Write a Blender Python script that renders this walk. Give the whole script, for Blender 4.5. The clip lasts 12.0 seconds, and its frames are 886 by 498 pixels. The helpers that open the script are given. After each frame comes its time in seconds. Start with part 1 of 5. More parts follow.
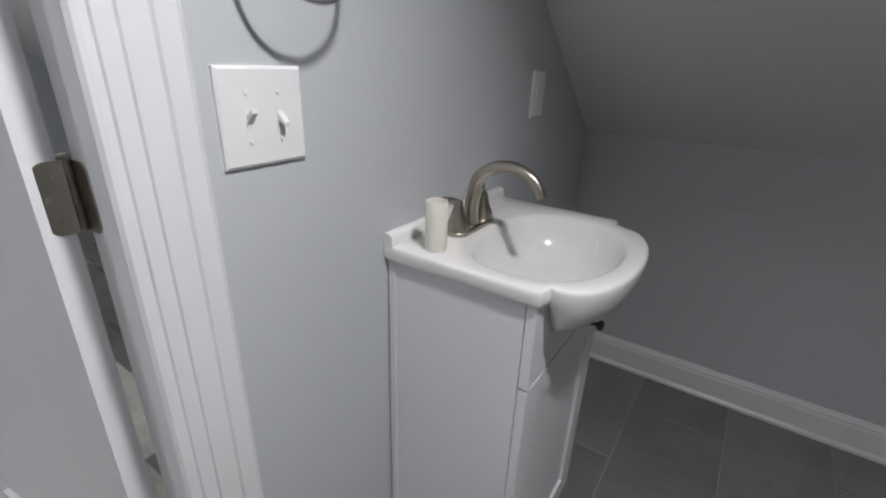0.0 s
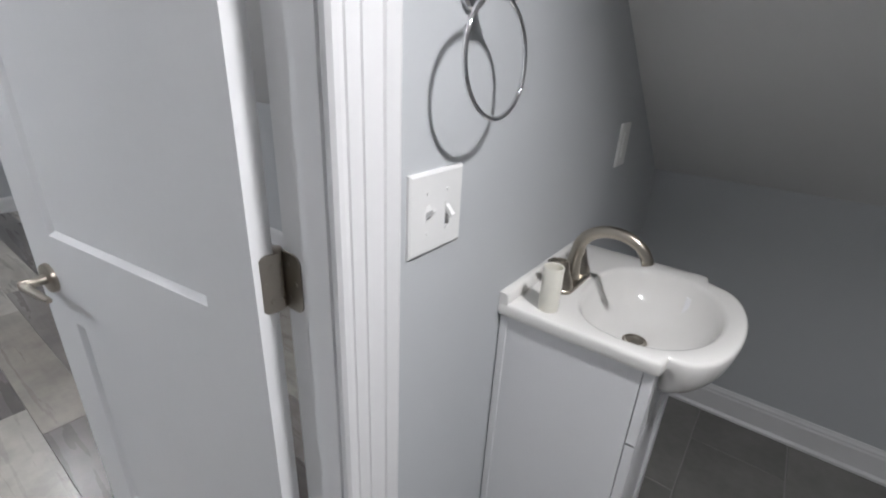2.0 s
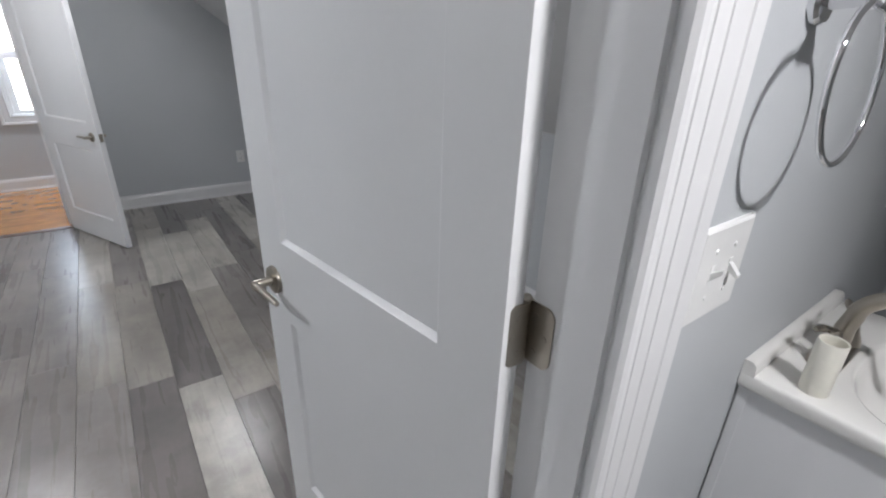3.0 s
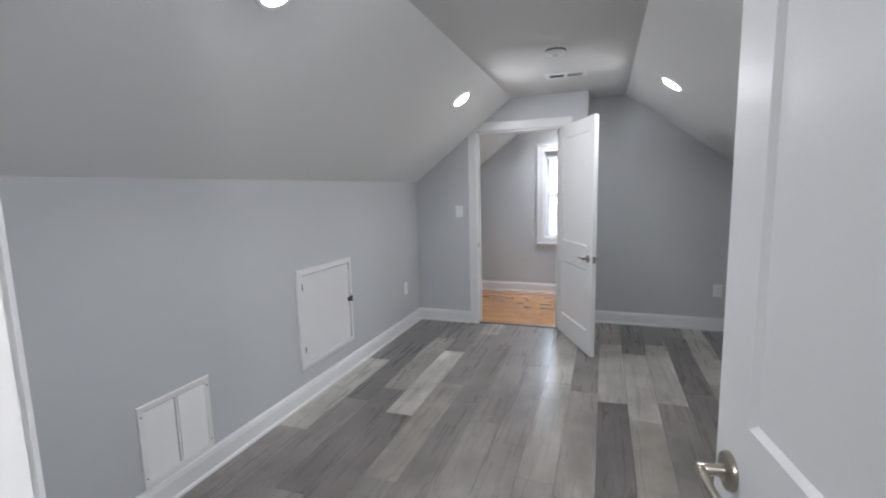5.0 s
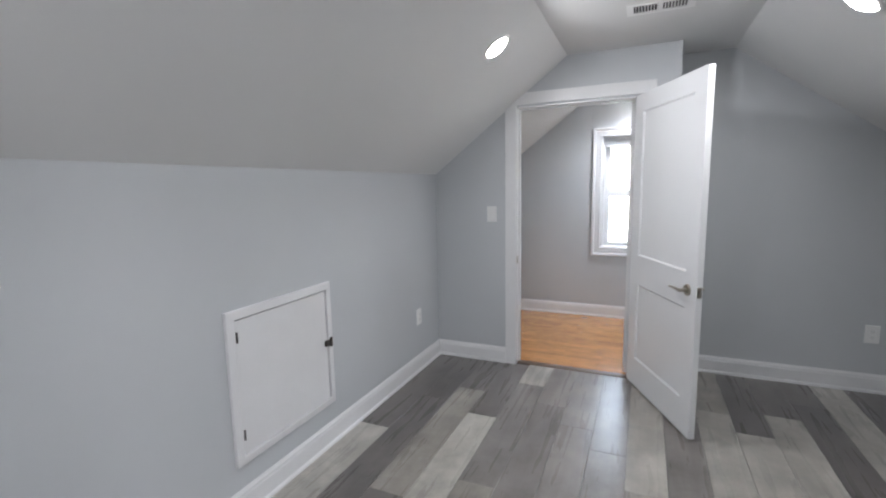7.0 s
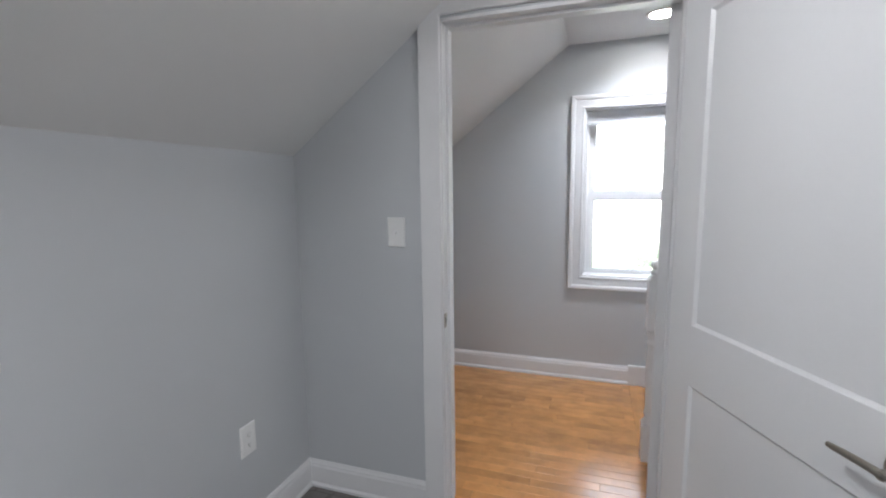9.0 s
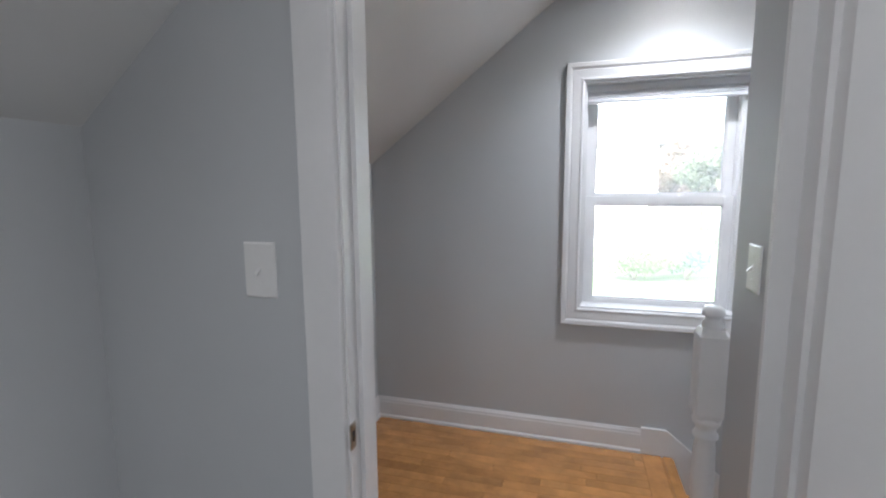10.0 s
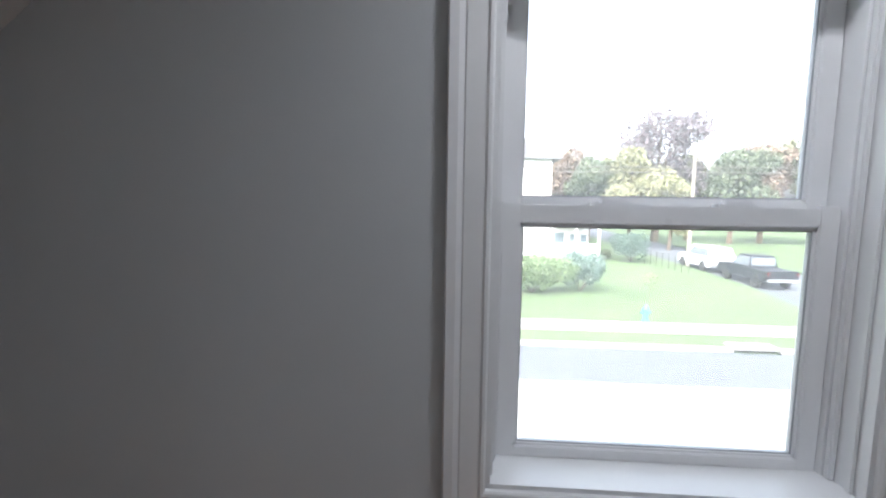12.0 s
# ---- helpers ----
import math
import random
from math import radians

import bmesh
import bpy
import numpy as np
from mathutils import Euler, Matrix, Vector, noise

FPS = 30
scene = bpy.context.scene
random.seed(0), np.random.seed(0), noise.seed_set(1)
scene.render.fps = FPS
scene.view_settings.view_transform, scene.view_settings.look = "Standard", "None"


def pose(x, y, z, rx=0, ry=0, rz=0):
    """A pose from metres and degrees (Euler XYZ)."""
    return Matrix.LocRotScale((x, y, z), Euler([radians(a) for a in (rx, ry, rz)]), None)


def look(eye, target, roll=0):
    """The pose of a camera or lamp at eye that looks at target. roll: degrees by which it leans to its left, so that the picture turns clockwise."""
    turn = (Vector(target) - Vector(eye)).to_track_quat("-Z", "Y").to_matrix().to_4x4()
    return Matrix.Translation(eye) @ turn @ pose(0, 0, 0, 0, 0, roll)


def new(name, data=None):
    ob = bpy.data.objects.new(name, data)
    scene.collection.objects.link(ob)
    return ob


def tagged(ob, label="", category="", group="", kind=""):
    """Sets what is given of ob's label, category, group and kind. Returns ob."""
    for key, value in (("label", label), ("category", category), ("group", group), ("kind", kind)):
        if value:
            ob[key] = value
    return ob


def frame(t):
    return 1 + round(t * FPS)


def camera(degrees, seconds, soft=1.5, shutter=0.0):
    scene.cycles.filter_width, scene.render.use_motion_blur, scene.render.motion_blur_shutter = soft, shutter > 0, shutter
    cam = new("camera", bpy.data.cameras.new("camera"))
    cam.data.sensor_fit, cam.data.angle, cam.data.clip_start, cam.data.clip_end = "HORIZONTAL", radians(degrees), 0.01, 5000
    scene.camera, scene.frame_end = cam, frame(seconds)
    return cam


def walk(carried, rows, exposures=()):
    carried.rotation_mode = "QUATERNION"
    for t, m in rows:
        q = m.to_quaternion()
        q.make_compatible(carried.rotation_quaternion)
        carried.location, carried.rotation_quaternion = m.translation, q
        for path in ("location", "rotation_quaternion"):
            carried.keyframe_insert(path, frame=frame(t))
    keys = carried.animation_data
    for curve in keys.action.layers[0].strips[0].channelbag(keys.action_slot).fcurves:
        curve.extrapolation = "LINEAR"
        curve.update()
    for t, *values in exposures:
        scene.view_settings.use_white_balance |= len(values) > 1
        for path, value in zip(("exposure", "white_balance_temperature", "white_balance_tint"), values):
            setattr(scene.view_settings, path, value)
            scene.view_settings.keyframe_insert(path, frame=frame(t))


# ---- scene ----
cam = camera(88.7, 12.0, soft=2.1)
PATH = [
    (0, (0.164, 0.15, 1.321), (-0.859, 1.688, 0.554), 2.0),
    (0.5, (0.165, 0.147, 1.306), (-0.85, 1.68, 0.519), 2.6),
    (1, (0.141, 0.092, 1.384), (-0.881, 1.625, 0.605), 2.6),
    (1.5, (0.078, 0.044, 1.422), (-0.945, 1.585, 0.661), 2.9),
    (2, (0.018, 0.016, 1.457), (-1.073, 1.499, 0.675), 2.9),
    (2.5, (-0.077, -0.008, 1.466), (-1.338, 1.328, 0.675), 2.2),
    (2.7, (-0.119, -0.025, 1.47), (-1.469, 1.222, 0.679), 2.0),
    (3, (-0.172, -0.039, 1.477), (-1.646, 1.056, 0.685), 1.7),
    (3.5, (-0.224, -0.026, 1.502), (-1.936, 0.777, 0.849), 0.3),
    (3.7, (-0.241, -0.002, 1.495), (-2.064, 0.609, 0.946), -0.1),
    (5.3, (-0.364, -0.012, 1.479), (-2.178, -0.811, 1.214), -1.4),
    (5.5, (-0.454, -0.048, 1.488), (-2.254, -0.878, 1.22), -1.3),
    (6, (-0.733, -0.16, 1.475), (-2.533, -0.989, 1.211), -1.4),
    (6.5, (-1.108, -0.257, 1.477), (-2.912, -1.077, 1.206), -1.4),
    (7, (-1.504, -0.366, 1.456), (-3.315, -1.17, 1.183), -1.2),
    (7.2, (-1.67, -0.389, 1.464), (-3.478, -1.199, 1.192), -1.3),
    (8.8, (-3.11, -0.651, 1.395), (-4.971, -1.335, 1.137), -0.9),
    (9, (-3.28, -0.696, 1.403), (-5.158, -1.332, 1.142), -0.7),
    (9.5, (-3.744, -0.773, 1.399), (-5.639, -1.358, 1.137), -0.5),
    (10, (-4.164, -0.82, 1.399), (-6.069, -1.373, 1.143), -0.4),
    (10.5, (-4.593, -0.859, 1.398), (-6.507, -1.381, 1.141), -0.3),
    (11, (-5.02, -0.922, 1.362), (-6.947, -1.398, 1.12), 0.2),
    (11.5, (-5.414, -0.901, 1.376), (-7.372, -1.23, 1.135), 0.3),
    (12, (-5.75, -0.822, 1.366), (-7.734, -0.958, 1.155), 0.8),
]
STOPS = [(0.0, 3.4), (1.5, 3.52), (2.5, 3.47), (3.5, 3.45), (5.5, 3.58), (7.2, 3.6), (9.0, 3.4), (10.0, 3.1), (11.0, 2.82), (11.5, 2.52), (12.0, 2.17)]
EXPOSURES = [(t, s, 6200, 12.6) for t, s in STOPS]
walk(cam, [(t, look(eye, target, roll)) for t, eye, target, roll in PATH], EXPOSURES)

# ---- light ----
world = bpy.data.worlds.new("world")
scene.world = world
world.use_nodes = True
wn = world.node_tree
sky = wn.nodes.new("ShaderNodeTexSky")
sky.sky_type, sky.sun_disc = "NISHITA", False
sky.sun_elevation, sky.sun_rotation = radians(48), radians(120)
sky.air_density, sky.dust_density, sky.ozone_density = 1.0, 6.0, 0.6
wn.nodes["Background"].inputs["Strength"].default_value = 0.15
veil = wn.nodes.new("ShaderNodeHueSaturation")
veil.inputs["Saturation"].default_value, veil.inputs["Value"].default_value = 0.4, 1.95
wn.links.new(sky.outputs[0], veil.inputs["Color"])
wn.links.new(veil.outputs[0], wn.nodes["Background"].inputs["Color"])

sun = new("sun", bpy.data.lights.new("sun", "SUN"))
sun.data.energy, sun.data.angle, sun.data.color = 0.6, radians(14), (1.0, 0.97, 0.92)
sun.matrix_world = look((20, 16, 30), (0, 0, 0))

LAMP_W = 0.5


def lamp(name, loc, aim, watts, radius, color, spread=180):
    ob = new(name, bpy.data.lights.new(name, "AREA"))
    ob.data.shape, ob.data.size, ob.data.energy, ob.data.color = "DISK", radius * 2, watts, color
    ob.data.spread = radians(spread)
    ob.matrix_world = look(loc, aim)
    return ob


# ---- materials ----
def mat(name, color, rough=0.5, metal=0.0, var=0.06, scale=6.0, fine=120.0, bump=0.0, spec=0.5, coat=0.0, per=0.0):
    """A plain surface with cloudy and fine variation in colour, roughness and relief; per: how far pieces differ."""
    m = bpy.data.materials.new(name)
    m.use_nodes = True
    n, l = m.node_tree.nodes, m.node_tree.links
    b = n["Principled BSDF"]
    b.inputs["Metallic"].default_value = metal
    b.inputs["Specular IOR Level"].default_value = spec
    b.inputs["Coat Weight"].default_value = coat
    tc = n.new("ShaderNodeTexCoord")
    big, small = n.new("ShaderNodeTexNoise"), n.new("ShaderNodeTexNoise")
    big.inputs["Scale"].default_value, small.inputs["Scale"].default_value = scale, fine
    big.inputs["Detail"].default_value = 5
    small.inputs["Detail"].default_value = 3
    where = tc.outputs["Object"]
    if per:
        who, off = n.new("ShaderNodeObjectInfo"), n.new("ShaderNodeVectorMath")
        off.operation = "MULTIPLY_ADD"
        off.inputs[1].default_value = (37.0, 53.0, 11.0)
        l.new(who.outputs["Random"], off.inputs[0]), l.new(where, off.inputs[2])
        where = off.outputs[0]
    for t in (big, small):
        l.new(where, t.inputs["Vector"])
    mix = n.new("ShaderNodeMath")
    mix.operation = "MULTIPLY_ADD"
    mix.inputs[1].default_value = 0.35
    l.new(small.outputs["Fac"], mix.inputs[0])
    l.new(big.outputs["Fac"], mix.inputs[2])
    rmp = n.new("ShaderNodeMapRange")
    rmp.inputs["From Min"].default_value, rmp.inputs["From Max"].default_value = 0.35, 1.0
    rmp.inputs["To Min"].default_value, rmp.inputs["To Max"].default_value = 1 - var, 1 + var
    l.new(mix.outputs[0], rmp.inputs["Value"])
    val = rmp.outputs[0]
    if per:
        oi, pr, mu = n.new("ShaderNodeObjectInfo"), n.new("ShaderNodeMapRange"), n.new("ShaderNodeMath")
        pr.inputs["To Min"].default_value, pr.inputs["To Max"].default_value = 1 - per, 1 + per
        l.new(oi.outputs["Random"], pr.inputs["Value"])
        mu.operation = "MULTIPLY"
        l.new(val, mu.inputs[0]), l.new(pr.outputs[0], mu.inputs[1])
        val = mu.outputs[0]
    hsv = n.new("ShaderNodeHueSaturation")
    hsv.inputs["Color"].default_value = (*color, 1)
    l.new(val, hsv.inputs["Value"])
    l.new(hsv.outputs[0], b.inputs["Base Color"])
    rr = n.new("ShaderNodeMapRange")
    rr.inputs["To Min"].default_value, rr.inputs["To Max"].default_value = max(rough - 0.07, 0.02), rough + 0.07
    l.new(big.outputs["Fac"], rr.inputs["Value"])
    l.new(rr.outputs[0], b.inputs["Roughness"])
    if bump:
        bp = n.new("ShaderNodeBump")
        bp.inputs["Strength"].default_value, bp.inputs["Distance"].default_value = bump, 0.002
        l.new(small.outputs["Fac"], bp.inputs["Height"])
        l.new(bp.outputs[0], b.inputs["Normal"])
    return m


def wood(name, dark, light, along="X", rough=0.45, grain=1.0, per=0.25, stain=0.62, knots=0.34, coat=1.0):
    """Planks: stretched grain, knots and stains; every plank takes its own stretch of the pattern."""
    m = bpy.data.materials.new(name)
    m.use_nodes = True
    n, l = m.node_tree.nodes, m.node_tree.links
    b = n["Principled BSDF"]
    b.inputs["Coat Weight"].default_value, b.inputs["Coat Roughness"].default_value = coat, rough
    tc, oi = n.new("ShaderNodeTexCoord"), n.new("ShaderNodeObjectInfo")
    off = n.new("ShaderNodeVectorMath")
    off.operation = "MULTIPLY_ADD"
    off.inputs[1].default_value = (37.0, 53.0, 11.0)
    l.new(oi.outputs["Random"], off.inputs[0])
    l.new(tc.outputs["Object"], off.inputs[2])
    geo = off.outputs[0]
    mp = n.new("ShaderNodeMapping")
    s = {"X": (1.1, 15, 15), "Y": (15, 1.1, 15)}[along]
    mp.inputs["Scale"].default_value = [v * grain for v in s]
    l.new(geo, mp.inputs["Vector"])
    g = n.new("ShaderNodeTexNoise")
    g.inputs["Scale"].default_value, g.inputs["Detail"].default_value, g.inputs["Distortion"].default_value = 1.6, 4, 0.4
    l.new(mp.outputs[0], g.inputs["Vector"])
    mp2 = n.new("ShaderNodeMapping")
    s2 = {"X": (2.0, 5, 5), "Y": (5, 2.0, 5)}[along]
    mp2.inputs["Scale"].default_value = s2
    l.new(geo, mp2.inputs["Vector"])
    st = n.new("ShaderNodeTexNoise")
    st.inputs["Scale"].default_value, st.inputs["Detail"].default_value, st.inputs["Distortion"].default_value = 1.3, 4, 0.15
    l.new(mp2.outputs[0], st.inputs["Vector"])
    cr = n.new("ShaderNodeValToRGB")
    cr.color_ramp.elements[0].position, cr.color_ramp.elements[1].position = 0.27, 0.73
    cr.color_ramp.elements[0].color, cr.color_ramp.elements[1].color = (*dark, 1), (*light, 1)
    mixf = n.new("ShaderNodeMix")
    mixf.inputs[0].default_value = stain
    l.new(g.outputs["Fac"], mixf.inputs[2]), l.new(st.outputs["Fac"], mixf.inputs[3])
    l.new(mixf.outputs[0], cr.inputs["Fac"])
    pr = n.new("ShaderNodeMapRange")
    pr.inputs["To Min"].default_value, pr.inputs["To Max"].default_value = 1 - per, 1 + per
    l.new(oi.outputs["Random"], pr.inputs["Value"])
    # knots, and broad worn patches
    mp3 = n.new("ShaderNodeMapping")
    mp3.inputs["Scale"].default_value = {"X": (2.6, 6.5, 1), "Y": (6.5, 2.6, 1)}[along]
    l.new(geo, mp3.inputs["Vector"])
    kn = n.new("ShaderNodeTexVoronoi")
    kn.inputs["Scale"].default_value = 1.0
    warp = n.new("ShaderNodeMix")
    warp.data_type = "VECTOR"
    warp.inputs[0].default_value = 0.12
    l.new(mp3.outputs[0], warp.inputs[4]), l.new(st.outputs["Color"], warp.inputs[5])
    l.new(warp.outputs[1], kn.inputs["Vector"])
    kr = n.new("ShaderNodeValToRGB")
    kr.color_ramp.elements[0].position, kr.color_ramp.elements[1].position = 0.03, 0.26
    kr.color_ramp.elements[0].color, kr.color_ramp.elements[1].color = (0.38, 0.34, 0.31, 1), (1, 1, 1, 1)
    l.new(kn.outputs["Distance"], kr.inputs["Fac"])
    wear = n.new("ShaderNodeTexNoise")
    wear.inputs["Scale"].default_value, wear.inputs["Detail"].default_value = 5.5, 5
    wear.inputs["Roughness"].default_value = 0.65
    l.new(geo, wear.inputs["Vector"])
    wr = n.new("ShaderNodeMapRange")
    wr.inputs["From Min"].default_value, wr.inputs["From Max"].default_value = 0.35, 0.65
    wr.inputs["To Min"].default_value, wr.inputs["To Max"].default_value = 0.72, 1.14
    l.new(wear.outputs["Fac"], wr.inputs["Value"])
    tone = n.new("ShaderNodeMix")
    tone.data_type, tone.blend_type = "RGBA", "MULTIPLY"
    tone.inputs[0].default_value = knots
    l.new(cr.outputs[0], tone.inputs[6]), l.new(kr.outputs[0], tone.inputs[7])
    val = n.new("ShaderNodeMath")
    val.operation = "MULTIPLY"
    l.new(pr.outputs[0], val.inputs[0]), l.new(wr.outputs[0], val.inputs[1])
    hsv = n.new("ShaderNodeHueSaturation")
    l.new(tone.outputs[2], hsv.inputs["Color"]), l.new(val.outputs[0], hsv.inputs["Value"])
    l.new(hsv.outputs[0], b.inputs["Base Color"])
    rr = n.new("ShaderNodeMapRange")
    rr.inputs["To Min"].default_value, rr.inputs["To Max"].default_value = rough + 0.1, rough - 0.1
    l.new(g.outputs["Fac"], rr.inputs["Value"]), l.new(rr.outputs[0], b.inputs["Roughness"])
    bp = n.new("ShaderNodeBump")
    bp.inputs["Strength"].default_value, bp.inputs["Distance"].default_value = 0.08, 0.001
    l.new(g.outputs["Fac"], bp.inputs["Height"]), l.new(bp.outputs[0], b.inputs["Normal"])
    return m


def glow(name, color, strength):
    m = bpy.data.materials.new(name)
    m.use_nodes = True
    b = m.node_tree.nodes["Principled BSDF"]
    b.inputs["Base Color"].default_value = (0.8, 0.8, 0.8, 1)
    b.inputs["Emission Color"].default_value = (*color, 1)
    b.inputs["Emission Strength"].default_value = strength
    return m


WALL = mat("wall_paint", (0.535, 0.553, 0.569), 0.55, var=0.03, scale=1.3, fine=260, bump=0.12, spec=0.35)
CEIL = mat("ceiling_paint", (0.70, 0.70, 0.695), 0.7, var=0.03, scale=1.1, fine=220, bump=0.15, spec=0.25)
TRIM = mat("trim_paint", (0.745, 0.745, 0.75), 0.32, var=0.03, scale=5, fine=60, bump=0.035)
DOORP = mat("door_paint", (0.78, 0.785, 0.79), 0.35, var=0.025, scale=3, fine=90, bump=0.06)
PLASTIC = mat("white_plastic", (0.80, 0.80, 0.79), 0.3, var=0.02, scale=20)
SLOT = mat("dark_slot", (0.03, 0.03, 0.03), 0.6)
NICKEL = mat("satin_nickel", (0.42, 0.385, 0.33), 0.3, 1.0, var=0.08, scale=12, fine=400)
CHROME = mat("chrome", (0.78, 0.78, 0.80), 0.06, 1.0, var=0.03)
STEEL = mat("dark_steel", (0.10, 0.09, 0.08), 0.4, 0.8, var=0.1)
PORCELAIN = mat("porcelain", (0.80, 0.79, 0.765), 0.13, var=0.015, scale=4, coat=0.4)
CABINET = mat("cabinet_white", (0.76, 0.765, 0.78), 0.4, var=0.02, scale=4)
CUP = mat("cream_plastic", (0.78, 0.76, 0.68), 0.45, var=0.04, scale=30)
TILE = mat("grey_tile", (0.19, 0.185, 0.175), 0.38, var=0.22, scale=5, fine=40, bump=0.08, per=0.12)
GROUT = mat("tile_grout", (0.30, 0.295, 0.28), 0.8, var=0.1, scale=30)
VINYL = mat("window_vinyl", (0.80, 0.80, 0.81), 0.3, var=0.02, scale=8)
SPACER = mat("glazing_spacer", (0.42, 0.43, 0.45), 0.45, 0.3, var=0.08, scale=30)
SUBFLOOR = mat("subfloor", (0.05, 0.045, 0.04), 0.9)
SHADE = mat("shade_fabric", (0.76, 0.77, 0.79), 0.8, var=0.03, scale=20, bump=0.2)
PLANK = {
    "d": wood("plank_charcoal", (0.088, 0.076, 0.069), (0.158, 0.140, 0.129), rough=0.29, per=0.14),
    "m": wood("plank_grey", (0.15, 0.133, 0.121), (0.265, 0.241, 0.221), rough=0.29, per=0.14),
    "b": wood("plank_greige", (0.19, 0.168, 0.142), (0.335, 0.31, 0.27), rough=0.29, per=0.1),
    "l": wood("plank_pale", (0.30, 0.278, 0.24), (0.47, 0.45, 0.405), rough=0.29, per=0.08),
}
OAK = wood("oak_strip", (0.55, 0.24, 0.066), (0.67, 0.32, 0.098), along="X", rough=0.22, grain=1.2, per=0.1, stain=0.75, knots=0.03)
THRESH = wood("threshold_wood", (0.07, 0.04, 0.025), (0.13, 0.075, 0.045), along="Y", rough=0.4)


def glass_mat():
    m = bpy.data.materials.new("window_glass")
    m.use_nodes = True
    n, l = m.node_tree.nodes, m.node_tree.links
    n.remove(n["Principled BSDF"])
    tr, gl = n.new("ShaderNodeBsdfTransparent"), n.new("ShaderNodeBsdfGlossy")
    mx, fr = n.new("ShaderNodeMixShader"), n.new("ShaderNodeFresnel")
    gl.inputs["Roughness"].default_value = 0.02
    fr.inputs["IOR"].default_value = 1.35
    tr.inputs["Color"].default_value = (0.95, 0.97, 0.96, 1)
    l.new(fr.outputs[0], mx.inputs[0]), l.new(tr.outputs[0], mx.inputs[1]), l.new(gl.outputs[0], mx.inputs[2])
    # Veiling glare over the outdoor view, put into the pane as a translucent share.
    haze_mix, tl = n.new("ShaderNodeMixShader"), n.new("ShaderNodeBsdfTranslucent")
    tl.inputs["Color"].default_value = (0.9, 0.92, 0.92, 1)
    haze_mix.inputs[0].default_value = 0.08
    l.new(mx.outputs[0], haze_mix.inputs[1]), l.new(tl.outputs[0], haze_mix.inputs[2])
    l.new(haze_mix.outputs[0], n["Material Output"].inputs["Surface"])
    return m


GLASS = glass_mat()


# ---- shape helpers ----
def mesh_of(name, verts, faces, material, smooth=False):
    me = bpy.data.meshes.new(name)
    me.from_pydata([tuple(v) for v in verts], [], faces)
    me.validate()
    bm = bmesh.new()
    bm.from_mesh(me)
    bmesh.ops.recalc_face_normals(bm, faces=bm.faces)
    bm.to_mesh(me)
    bm.free()
    if smooth:
        for p in me.polygons:
            p.use_smooth = True
    me.materials.append(material)
    return me


